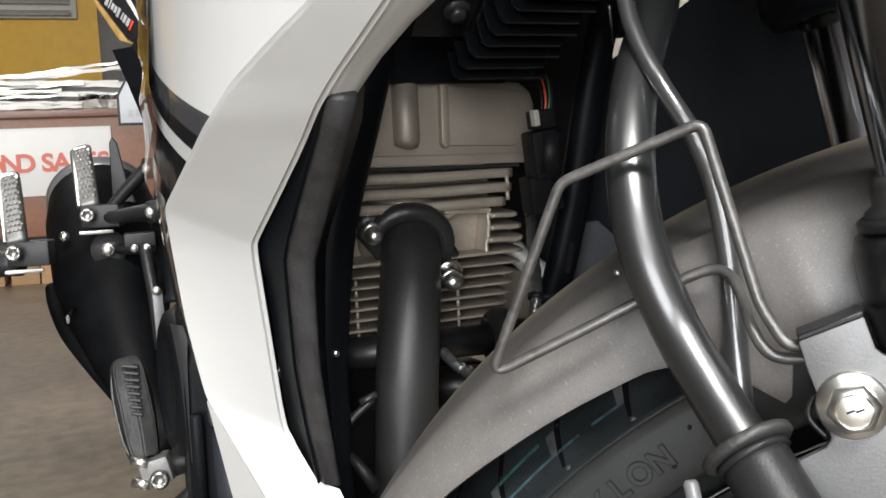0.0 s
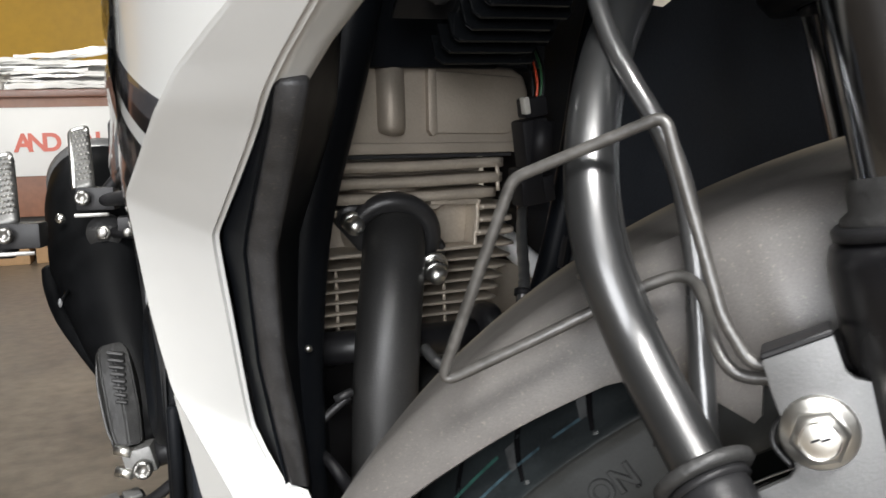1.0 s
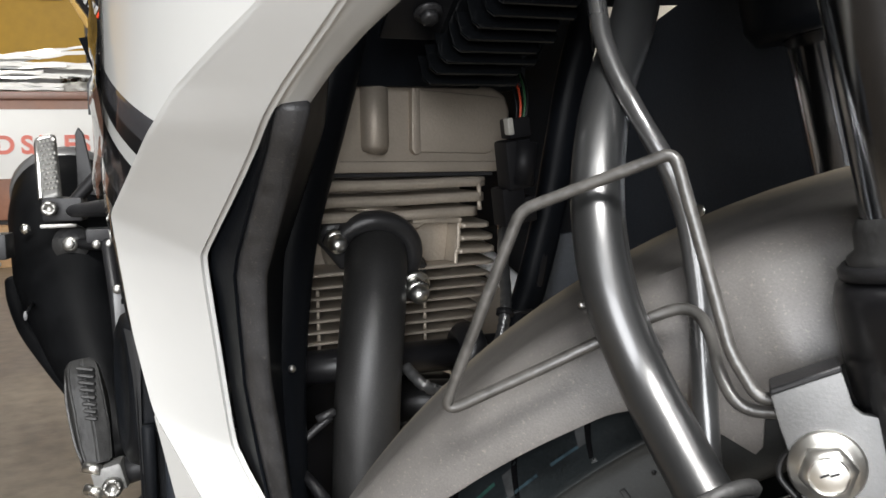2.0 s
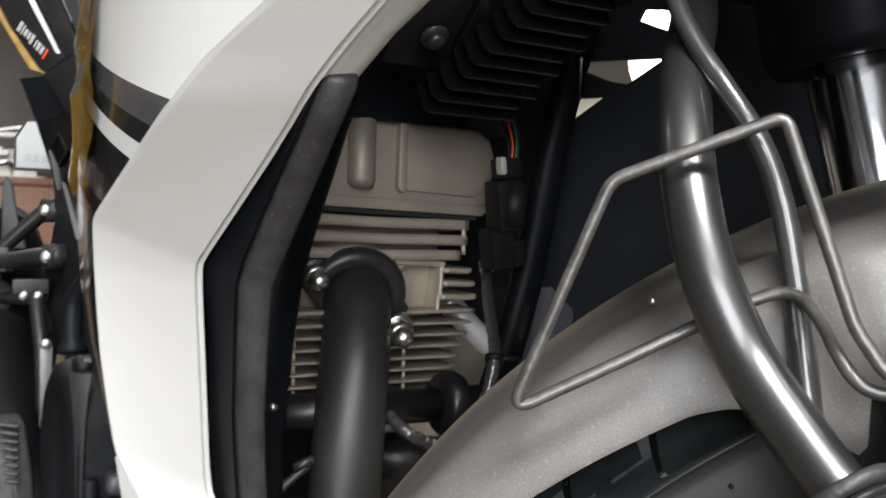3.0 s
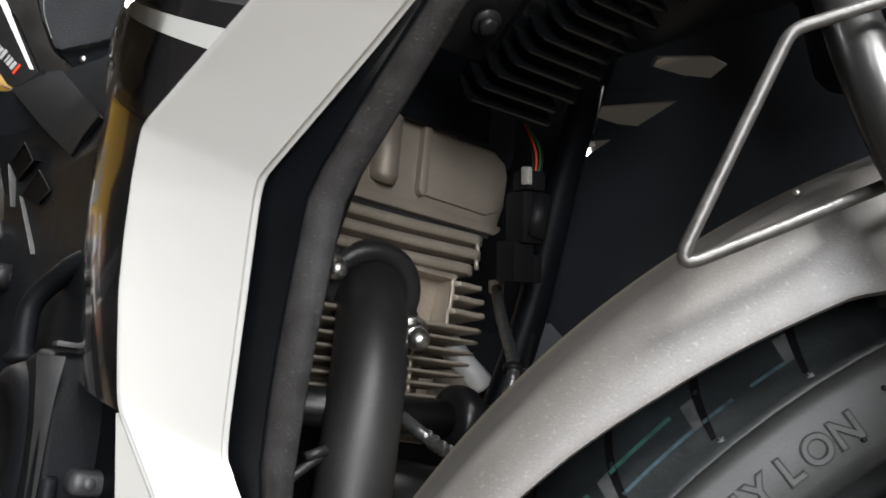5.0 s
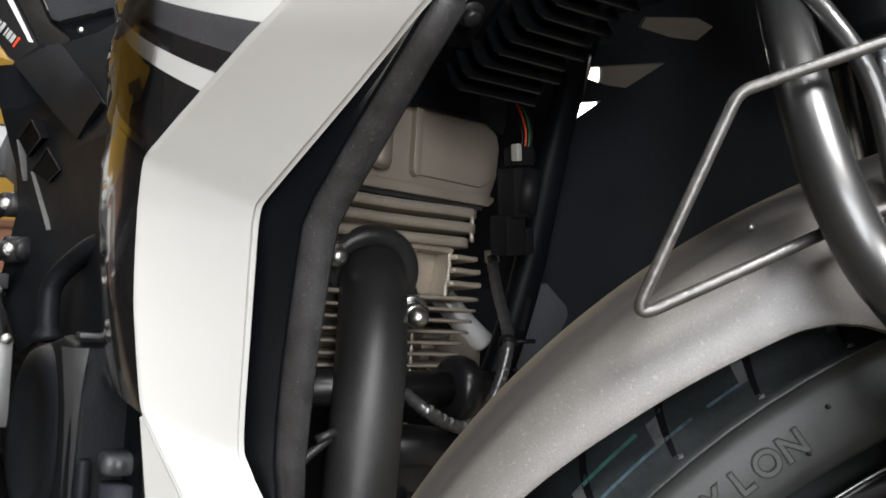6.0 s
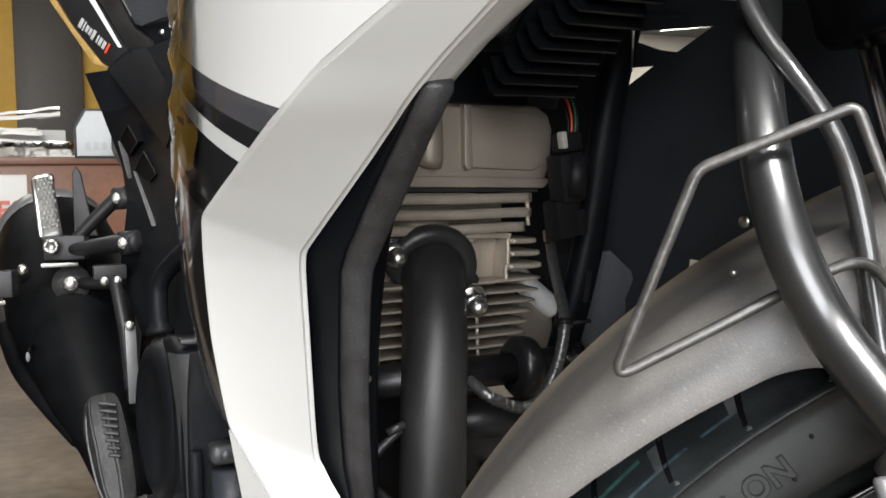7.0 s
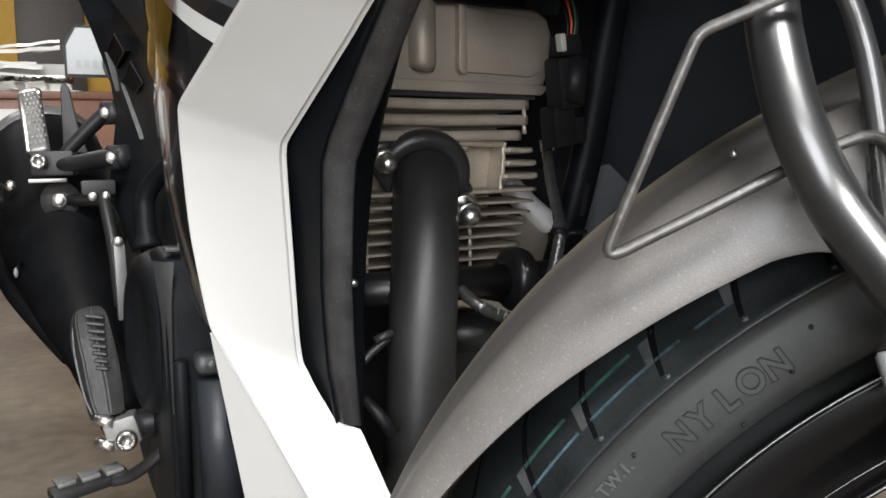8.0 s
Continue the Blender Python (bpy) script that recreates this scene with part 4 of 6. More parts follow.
    part("ledge", prism(ep([(0.135, 0.5790), (0.223, 0.5785), (0.218, 0.5745), (0.135, 0.5735)]), EM @ Matrix.Translation((0, 0, 0.001)), 0.02, 0.001, 1), CAST_FIN, head)
    barrel = part("cylinder_barrel", prism(ep([(0.135, 0.506), (0.250, 0.506), (0.256, 0.549), (0.135, 0.549)]), EM @ Matrix.Translation((0, 0, -0.030)), 0.05, 0.002, 2), CAST_FIN, BIKE, "finned cast cylinder barrel")
    for i in range(7):
        part("cooling_fin", fin(0.135, 0.2700 - 0.0024 * i, 0.5455 - 0.0063 * i, 0.0060 - 0.0003 * i, -0.032, 0.0027), CAST_FIN, barrel, angle=14)
    for x in (0.1560, 0.2215):
        for i in range(6):
            if x > 0.25 and i > 4:
                continue
            part("fin_bridge", tube([en(x, 0.5455 - 0.0063 * i, -0.001), en(x, 0.5392 - 0.0063 * i, -0.001)], 0.0012, 8), CAST_FIN, barrel)
    case = part("crankcase", prism(ep([(0.100, 0.30), (0.290, 0.30), (0.285, 0.455), (0.262, 0.474), (0.222, 0.480), (0.212, 0.5035), (0.13, 0.5035), (0.10, 0.49)]), EM @ Matrix.Translation((0, 0, -0.028)), 0.16, 0.012, 3), FRAME_BLACK, BIKE, "black painted crankcase")
    part("case_boss", lathe([(0.021, -0.05), (0.021, 0.012), (0.018, 0.016), (0, 0.016)], Matrix.Translation(en(0.222, 0.452, -0.02)) @ EY.to_track_quat("Z", "Y").to_matrix().to_4x4(), 28), FLANGE, case)
    part("case_boss", tube([en(0.205, 0.470, -0.012), en(0.280, 0.462, -0.014)], 0.013, 20), FLANGE, case)
    part("case_bolt", hexagon(0.0095, 0, 0.007, Matrix.Translation(en(0.2227, 0.4400, 0.0)) @ EX.to_track_quat("Z", "Y").to_matrix().to_4x4()), FLANGE, case)
    part("alloy_lug", tube(smooth_path([(0.276, 0.612, 0.557), (0.290, 0.607, 0.5405), (0.300, 0.604, 0.5310), (0.306, 0.604, 0.5265)], 4), 0.0078, 24), BRIGHT_ALLOY, case, "bare polished alloy lug")
    part("case_block", prism([(0.262, 0.488), (0.306, 0.488), (0.306, 0.526), (0.296, 0.530), (0.282, 0.5335), (0.270, 0.528), (0.262, 0.512)], Matrix(((1, 0, 0, 0), (0.1, 0, -1, 0.574), (0, 1, 0, 0), (0, 0, 0, 1))), 0.03, 0.0035, 2), CAST, case, "cast grey crankcase shoulder")


make_engine()


def acorn_nut(parent, at, axis, spin):
    m = Matrix.Translation(at) @ V(axis).to_track_quat("Z", "Y").to_matrix().to_4x4() @ pose(0, 0, 0, 0, 0, spin)
    w = part("acorn_nut", hexagon(0.0128, -0.0060, 0.0010, m, 0.0009), ZINC, parent, "zinc plated dome nut")
    part("washer", lathe([(0, -0.0058), (0.0080, -0.0058), (0.0083, -0.0063), (0.0083, -0.0082), (0, -0.0084)], m, 28), ZINC, w)
    part("dome", lathe([(0.0056, 0.0)] + [(0.0055 * math.cos(a * math.pi / 16), 0.0028 + 0.0055 * math.sin(a * math.pi / 16)) for a in range(9)], m, 24), ZINC, w)


def make_exhaust():
    ax = V(-0.06, -0.90, -0.42).normalized()
    n1, n2 = V(0.1671, 0.5401, 0.5726), V(0.2106, 0.5300, 0.5434)
    mid = (n1 + n2) / 2
    u = (n2 - n1).normalized()
    u = (u - ax * u.dot(ax)).normalized()
    m = Matrix((u, ax.cross(u), ax)).transposed().to_4x4()
    m.translation = mid - ax * 0.0065
    half = (n2 - n1).length / 2
    # hull round the ring and its two ears
    pts = [(cx + r * math.cos(k * math.tau / 40), r * math.sin(k * math.tau / 40)) for cx, r in ((0, 0.0205), (half, 0.0092), (-half, 0.0092)) for k in range(40)]
    pts.sort()
    poly = []
    for run in (pts, pts[::-1]):
        chain = []
        for p in run:
            while len(chain) > 1 and (chain[-1][0] - chain[-2][0]) * (p[1] - chain[-2][1]) - (chain[-1][1] - chain[-2][1]) * (p[0] - chain[-2][0]) <= 1e-9:
                chain.pop()
            chain.append(p)
        poly += chain[:-1]
    pipe = part("exhaust_header", tube(smooth_path([(0.1935, 0.5560, 0.5720), (0.1915, 0.5460, 0.5655), (0.1885, 0.5350, 0.5540), (0.1848, 0.5257, 0.5400), (0.1800, 0.5155, 0.5200), (0.1767, 0.5104, 0.5000), (0.1745, 0.5078, 0.4800),
                                                    (0.1730, 0.5070, 0.4550), (0.1715, 0.5090, 0.4250), (0.1700, 0.5200, 0.3800), (0.1690, 0.5500, 0.3300), (0.1690, 0.6200, 0.2750), (0.150, 0.72, 0.262)], 8), 0.0178, 40), HEADER, BIKE, "matt black exhaust header pipe")
    fl = part("exhaust_flange", prism(poly, m, 0.0105, 0.0040, 3), FLANGE, BIKE, "black two-bolt exhaust flange")
    over = ax.cross(u)
    sgn = 1 if over.z > 0 else -1
    arch = [mid - ax * 0.0078 + u * (0.0230 * math.cos(a)) + over * (sgn * 0.0222 * math.sin(a)) for a in [math.radians(-12 + 204 * k / 24) for k in range(25)]]
    part("flange_arch", tube(arch, 0.0058, 18), FLANGE, fl)
    acorn_nut(fl, n1 + ax * 0.0050, ax, 10)
    acorn_nut(fl, n2 + ax * 0.0050, ax, 33)
    return pipe


make_exhaust()


def make_mount():
    a, b = V(0.1264, 0.5224, 0.5041), V(0.2360, 0.5300, 0.5028)
    d = (b - a).normalized()
    q = d.to_track_quat("Z", "Y").to_matrix().to_4x4()
    t = part("engine_mount_tube", tube([a, b], 0.0092, 28), FRAME_BLACK, BIKE, "gloss black engine mount tube")
    m = Matrix.Translation(b) @ q
    part("mount_disc", lathe([(0.009, -0.003), (0.015, -0.002), (0.0178, 0.001), (0.0182, 0.006), (0.0172, 0.010), (0.013, 0.0125), (0.009, 0.013)], m, 40), FRAME_BLACK, t)
    part("mount_sleeve", lathe([(0.0098, 0.012), (0.0098, 0.034), (0.0120, 0.036), (0.0120, 0.044), (0, 0.044)], m, 32), FRAME_BLACK, t)
    part("mount_nut", hexagon(0.0175, 0.046, 0.057, m @ pose(0, 0, 0, 0, 0, 14), 0.001), ZINC, t, "zinc plated nut")
    w = Matrix.Translation((0.1215, 0.4950, 0.5083)) @ V(-0.96, -0.28, 0).to_track_quat("Z", "Y").to_matrix().to_4x4()
    for k in range(3):
        part("washer_stack", lathe([(0, 0.0), (0.0105, 0.0), (0.0112, 0.001), (0.0105, 0.0022), (0, 0.0024)], w @ Matrix.Translation((0, 0, 0.003 * k)), 24), ALLOY, t)


make_mount()


def corrugated(t):
    return 0.0033 + 0.00016 * math.sin(t * 210)


def make_wiring():
    loom = part("wiring_loom", tube(smooth_path([(0.1980, 0.512, 0.502), (0.2039, 0.500, 0.4946), (0.2140, 0.500, 0.4893), (0.2242, 0.500, 0.4863), (0.2331, 0.500, 0.4884), (0.2396, 0.500, 0.4946), (0.2461, 0.500, 0.5064), (0.2500, 0.500, 0.5187), (0.2530, 0.502, 0.5295), (0.2570, 0.510, 0.5388), (0.2640, 0.530, 0.558), (0.2725, 0.5495, 0.5785)], 14), corrugated, 12), CABLE, BIKE, "taped black wiring loom")
    part("tape_end", tube([V(0.2728, 0.5490, 0.5745), V(0.2722, 0.5490, 0.5812)], 0.0043, 14), CAST, loom, "dusty sleeve end")
    part("cable_tie", tube([V(0.2528, 0.5018, 0.5285), V(0.2536, 0.5030, 0.5315)], 0.0050, 14), CONNECTOR, loom)
    part("tie_tail", tube([V(0.256, 0.500, 0.530), V(0.268, 0.499, 0.5305)], 0.0012, 8), CONNECTOR, loom)
    worn = smooth_path([(0.2039, 0.500, 0.4946), (0.2140, 0.500, 0.4893), (0.2242, 0.500, 0.4863), (0.2331, 0.500, 0.4884), (0.2396, 0.500, 0.4946), (0.2461, 0.500, 0.5064), (0.2500, 0.500, 0.5187)], 5)
    for k in range(0, len(worn) - 1, 2):
        if k in (8, 22):
            continue
        part("tape_wear", tube([worn[k] + V(0.0004, -0.0011, 0.0009), worn[k].lerp(worn[k + 1], 0.75) + V(0.0004, -0.0011, 0.0009)], 0.0026, 10), PEG_RUBBER, loom, "pale worn tape")
    con = part("plug_connector", box((0.0170, 0.014, 0.028), Matrix.Translation((0.2665, 0.5185, 0.6115)) @ pose(0, 0, 0, 3, -8, 8), 0.0022), CONNECTOR, BIKE, "black plug connectors")
    part("shell", tube([V(0.2710, 0.5130, 0.6240), V(0.2690, 0.5145, 0.6005)], 0.0068, 20), CONNECTOR, con)
    part("latch", box((0.0038, 0.005, 0.0095), Matrix.Translation((0.2605, 0.5120, 0.6325)) @ pose(0, 0, 0, 4, -10, 8), 0.0009), CONNECTOR_GREY, con, "grey latch tongue")
    part("cap", box((0.0140, 0.011, 0.011), Matrix.Translation((0.2670, 0.5180, 0.6320)) @ pose(0, 0, 0, 3, -8, 8), 0.0015), CONNECTOR, con)
    part("lower_body", box((0.0150, 0.014, 0.022), Matrix.Translation((0.2650, 0.5230, 0.5880)) @ pose(0, 0, 0, 3, -8, 8), 0.0016), CONNECTOR, con)
    part("side_body", box((0.0075, 0.010, 0.015), Matrix.Translation((0.2765, 0.5240, 0.5860)) @ pose(0, 0, 0, 3, -8, 8), 0.0014), CONNECTOR, con)
    for (dx, dz, m) in ((0.0, 0.0, WIRE_RED), (0.0026, 0.001, WIRE_GREEN), (-0.0026, 0.001, CONNECTOR), (0.0040, -0.001, CONNECTOR)):
        part("lead", tube(smooth_path([(0.2690 + dx * 0.8, 0.5160, 0.6360 + dz), (0.2700 + dx, 0.5170, 0.6450), (0.2700 + dx * 1.3, 0.5210, 0.6550), (0.2700 + dx, 0.530, 0.668)], 6), 0.00075, 8), m, con)


make_wiring()


def make_rectifier():
    out = V(0.0, -0.54, -0.84).normalized()        # the finned face looks down and ahead
    run = V(0.0, -0.84, 0.54).normalized()
    side = V(1.0, 0.06, 0.0).normalized()
    foot = V(0.2300, 0.4890, 0.6525)
    m = Matrix((side, run, out)).transposed().to_4x4()
    m.translation = foot
    body = part("regulator", box((0.060, 0.092, 0.014), m @ Matrix.Translation((0.012, 0.040, -0.024)), 0.002), HEATSINK, BIKE, "black finned regulator rectifier")
    for i in range(11):
        y = 0.0088 * i
        w0, w1 = -0.0290 + 0.0030 * i + 0.0016 * (i % 3 == 0), 0.0285 + 0.0019 * i - (0.0045 if i % 2 else 0)
        poly = [(w0, -0.018), (w0, -0.004), (w0 + 0.0035, 0.0), (w1 - 0.003, 0.0), (w1, -0.003), (w1, -0.018)]
        fm = m @ Matrix.Translation((0, y, 0)) @ Matrix(((1, 0, 0, 0), (0, 0, -1, 0), (0, 1, 0, 0), (0, 0, 0, 1)))
        part("heat_fin", prism(poly, fm, 0.0019, 0.0007, 2), HEATSINK, body)
    br = part("mount_plate", box((0.034, 0.050, 0.004), m @ Matrix.Translation((-0.032, 0.034, -0.0235)), 0.0015), FRAME_BLACK, body)
    bm_ = m @ Matrix.Translation((-0.0290, 0.0312, -0.0205))
    part("mount_bolt", hexagon(0.0085, 0.001, 0.0058, bm_, 0.0008), FLANGE, body, "dark hexagon bolt")
    part("bolt_flange", lathe([(0, 0.0), (0.0074, 0.0), (0.0072, 0.0014), (0, 0.0018)], bm_, 24), FLANGE, body)
    return br


make_rectifier()


def make_frame():
    fr = part("frame_downtube", tube(smooth_path([(0.345, 0.545, 0.760), (0.3214, 0.550, 0.671), (0.3120, 0.5525, 0.620), (0.3018, 0.555, 0.565), (0.2885, 0.560, 0.513), (0.270, 0.57, 0.45)], 6), 0.0088, 20, section=(1.0, 1.15)), SMOOTH_BLACK, BIKE, "black frame downtube")
    part("tube_gusset", box((0.004, 0.02, 0.05), Matrix.Translation((0.3005, 0.557, 0.560)) @ pose(0, 0, 0, 0, 12, 0), 0.001), FRAME_BLACK, fr)
    # bright strip added in place of a highlight on the downtube's edge
    part("edge_highlight", tube([V(0.3117, 0.5138, 0.6971), V(0.3190, 0.5250, 0.6873), V(0.3261, 0.5367, 0.6775)], lambda t: 0.0009 - 0.0003 * t, 8), ALLOY, fr, "bright strip for the tube's edge highlight")
    rail = smooth_path([(0.186, 0.500, 0.760), (0.1700, 0.5005, 0.710), (0.1560, 0.5005, 0.652), (0.1370, 0.5005, 0.587), (0.1305, 0.5005, 0.550), (0.1265, 0.5005, 0.505), (0.1265, 0.503, 0.455), (0.128, 0.51, 0.40)], 6)
    sp = part("frame_rail", tube(rail, 0.0158, 4 * 6, section=(1.0, 0.9)), SMOOTH_BLACK, BIKE, "black main frame rail")
    part("rail_rivet", lathe([(0, 0.002), (0.0018, 0.0014), (0.002, 0)], Matrix.Translation((0.131, 0.4848, 0.5138)) @ V(0.1, -1, 0).to_track_quat("Z", "Y").to_matrix().to_4x4(), 12), ZINC, sp)
    part("rail_wire", tube(smooth_path([(0.118, 0.487, 0.612), (0.125, 0.484, 0.608), (0.1315, 0.4835, 0.602), (0.1325, 0.4835, 0.600)], 5), 0.0011, 8), FLANGE, sp)
    lv = part("brake_linkage", tube(smooth_path([(0.128, 0.500, 0.438), (0.1332, 0.500, 0.4620), (0.1345, 0.500, 0.4665), (0.142, 0.5, 0.4745), (0.1530, 0.500, 0.4830)], 5), 0.0022, 10), FLANGE, BIKE, "thin black linkage rod")
    part("rod_joint", lathe([(0, -0.004), (0.0038, -0.003), (0.0042, 0), (0.0038, 0.003), (0, 0.004)], Matrix.Translation((0.1345, 0.499, 0.4605)), 14), DULL_ZINC, lv)
    part("rubber_boot", tube([V(0.136, 0.497, 0.457), V(0.1424, 0.490, 0.4487), V(0.149, 0.484, 0.438)], lambda t: 0.0026 + 0.0012 * t, 16), CONNECTOR, lv)
    part("clip_end", lathe([(0, -0.005), (0.0022, -0.005), (0.0022, 0.005), (0, 0.006)], Matrix.Translation((0.150, 0.4985, 0.484)) @ pose(0, 0, 0, 0, 70), 12), FLANGE, lv)


make_frame()

# ---------------------------------------------------------------- left cowl seen from inside, with its openings
BD, BN = V(0.26, -0.966, 0).normalized(), V(-0.966, -0.26, 0).normalized()
CP = V(0.3736, 0.491, 0.583)


def cp(s, z, d=0.0):
    return CP + BD * s + UP * z + BN * d


def make_left_cowl():
    outline = [(-0.24, -0.02), (-0.05, -0.022), (0.03, -0.030), (0.10, -0.02), (0.17, 0.03), (0.22, 0.10), (0.24, 0.22), (0.10, 0.27), (-0.24, 0.27)]
    holes = [[(-0.0930, 0.1230), (-0.0800, 0.1200), (-0.0595, 0.1108), (-0.0455, 0.1071), (-0.0183, 0.1187), (-0.0790, 0.1257), (-0.0930, 0.1268)],
             [(-0.0915, 0.0882), (-0.0635, 0.1013), (-0.0915, 0.1035)],
             [(-0.0383, 0.1450), (-0.0152, 0.1340), (0.0023, 0.1289), (0.0126, 0.1352), (0.0019, 0.1428), (-0.0345, 0.1506)]]
    bm = bmesh.new()
    edges = []
    for loop in [outline] + holes:
        vs = [bm.verts.new(cp(s, z)) for s, z in loop]
        edges += [bm.edges.new((vs[i], vs[(i + 1) % len(vs)])) for i in range(len(vs))]
    bmesh.ops.triangle_fill(bm, use_beauty=True, use_dissolve=False, edges=edges, normal=BN)
    bmesh.ops.recalc_face_normals(bm, faces=bm.faces)
    bmesh.ops.solidify(bm, geom=bm.faces[:], thickness=0.0030)
    cw = part("left_cowl", bm, COWL_BLACK, BIKE, "black inner side of the left cowl", angle=20)
    m = Matrix.Translation(cp(0, 0, 0.001)) @ BN.to_track_quat("Z", "Y").to_matrix().to_4x4()
    part("cowl_screw", lathe([(0, 0.0030), (0.0030, 0.0026), (0.0042, 0.0014), (0.0046, 0), (0.0090, -0.0002), (0.0092, -0.001)], m, 24), ZINC, cw)
    # a shallow swelling added above the long opening to imitate a soft reflection
    part("cowl_sheen_swell", sheet([[cp(-0.0756, 0.1303, 0.0004), cp(-0.0450, 0.1268, 0.0006), cp(-0.0145, 0.1237, 0.0004)], [cp(-0.0735, 0.1345, 0.0040), cp(-0.0480, 0.1305, 0.0036), cp(-0.0200, 0.1262, 0.0016)], [cp(-0.0700, 0.1430, 0.0004), cp(-0.0500, 0.1385, 0.0004), cp(-0.0278, 0.1288, 0.0003)]], 0.0008), COWL_BLACK, cw)
    part("cowl_skirt", sheet([[cp(-0.24, -0.018), cp(-0.10, -0.019), cp(-0.04, -0.021)], [cp(-0.24, -0.05, 0.010), cp(-0.10, -0.05, 0.012), cp(-0.04, -0.05, 0.010)], [cp(-0.24, -0.12, 0.012), cp(-0.10, -0.12, 0.014), cp(-0.05, -0.12, 0.012)]], 0.002), COWL_BLACK, cw)
    # paler colour here is the light this cowl facet catches
    part("cowl_facet", prism([(0.3130, 0.5640), (0.3300, 0.5660), (0.3440, 0.5520), (0.3485, 0.5255), (0.3490, 0.4950), (0.3120, 0.4950), (0.3060, 0.5230)], Matrix(((1, 0, 0, 0), (-0.25, 0, -1, 0.652), (0, 1, 0, 0), (0, 0, 0, 1))), 0.002, 0.0006, 1), COWL_LIT, cw, "inner facet in a lit grey tone")
    # underside of the tank closing the space above
    tk = part("tank_underside", sheet([[V(0.10, 0.62, 0.735), V(0.22, 0.64, 0.740), V(0.36, 0.66, 0.735)], [V(0.12, 0.50, 0.745), V(0.24, 0.48, 0.755), V(0.38, 0.50, 0.745)], [V(0.15, 0.36, 0.755), V(0.28, 0.33, 0.77), V(0.44, 0.36, 0.755)], [V(0.18, 0.24, 0.775), V(0.33, 0.20, 0.79), V(0.48, 0.24, 0.775)]], 0.004), COWL_BLACK, BIKE, "black underside below the tank")
    # unseen upper tank, added to keep overhead light off the engine fins
    part("tank_body", prism([(0.048, 0.300), (0.110, 0.235), (0.470, 0.235), (0.500, 0.300), (0.440, 0.720), (0.090, 0.720)], Matrix.Translation((0, 0, 0.875)), 0.100, 0.020, 3), WHITE, tk, "white tank body")
    part("steering_stem", tube([V(0.285, 0.385, 0.80), V(0.300, 0.350, 0.70)], 0.026, 28), FRAME_BLACK, tk)
    part("lower_clamp", box((0.235, 0.055, 0.028), Matrix.Translation((0.296, 0.349, 0.7620)) @ pose(0, 0, 0, -10, 0, 52), 0.008), BRACKET, BIKE, "black lower fork clamp")


make_left_cowl()
# block and plate added to blacken the gap above the head
part("engine_top_fill", box((0.19, 0.11, 0.11), Matrix.Translation((0.205, 0.625, 0.712)) @ pose(0, 0, 0, 0, 0, 8), 0.01), COWL_BLACK, BIKE, "black fill block above the engine")
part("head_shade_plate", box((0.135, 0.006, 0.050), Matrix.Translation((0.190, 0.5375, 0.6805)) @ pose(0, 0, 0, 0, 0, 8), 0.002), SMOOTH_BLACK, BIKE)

# ---------------------------------------------------------------- white side shroud
UPPER = [((0.0527, 0.4605, 0.5965), (0.0900, 0.4326, 0.5800)), ((0.0587, 0.4342, 0.6100), (0.0962, 0.4011, 0.6000)), ((0.0630, 0.4129, 0.6200), (0.1005, 0.3770, 0.6148)), ((0.0674, 0.3918, 0.6300), (0.1025, 0.3640, 0.6230)),
         ((0.0700, 0.3840, 0.6335), (0.1038, 0.3480, 0.6315)), ((0.0765, 0.3650, 0.6440), (0.1085, 0.3270, 0.6430)), ((0.0860, 0.3400, 0.6540), (0.1130, 0.3090, 0.6520)), ((0.0957, 0.3159, 0.6632), (0.1165, 0.2950, 0.6590)), ((0.1100, 0.2800, 0.6780), (0.1240, 0.2650, 0.6750))]
FOLD = [(0.1190, 0.3560, 0.6364), (0.1255, 0.3380, 0.6522), (0.1305, 0.3275, 0.6628), (0.1355, 0.3165, 0.6715), (0.1460, 0.2950, 0.6895)]
MID = [((0.0546, 0.4720, 0.5800), (0.0906, 0.4365, 0.5730)), ((0.0569, 0.4810, 0.5600), (0.0923, 0.4418, 0.5600)), ((0.0592, 0.4872, 0.5400), (0.0951, 0.4502, 0.5400)), ((0.0625, 0.4912, 0.5200), (0.0978, 0.4586, 0.5200)), ((0.0655, 0.4945, 0.5030), (0.1012, 0.4690, 0.4950)), ((0.0672, 0.4955, 0.4950), (0.1035, 0.4742, 0.4820))]
LOWER = [((0.0755, 0.4900, 0.4730), (0.1081, 0.4710, 0.4700)), ((0.0830, 0.4850, 0.4550), (0.1155, 0.4655, 0.4550)), ((0.0838, 0.4846, 0.4532), (0.1250, 0.4595, 0.4515)), ((0.0925, 0.4810, 0.4330), (0.1335, 0.4490, 0.4260)), ((0.1040, 0.4740, 0.4080), (0.1450, 0.4370, 0.3970)), ((0.1200, 0.4640, 0.3750), (0.160, 0.423, 0.362))]
_ez = np.array([p[0] for p in UPPER][::1])


def outer_edge(z):
    return V(*[float(np.interp(z, _ez[:, 2], _ez[:, k])) for k in range(3)])


def lower_edge(z):
    """The straight outer edge of the lower white piece."""
    return V(MID[-1][0]) + V(0.0336, -0.0195, -0.0695) * ((0.4950 - z) / 0.0695)


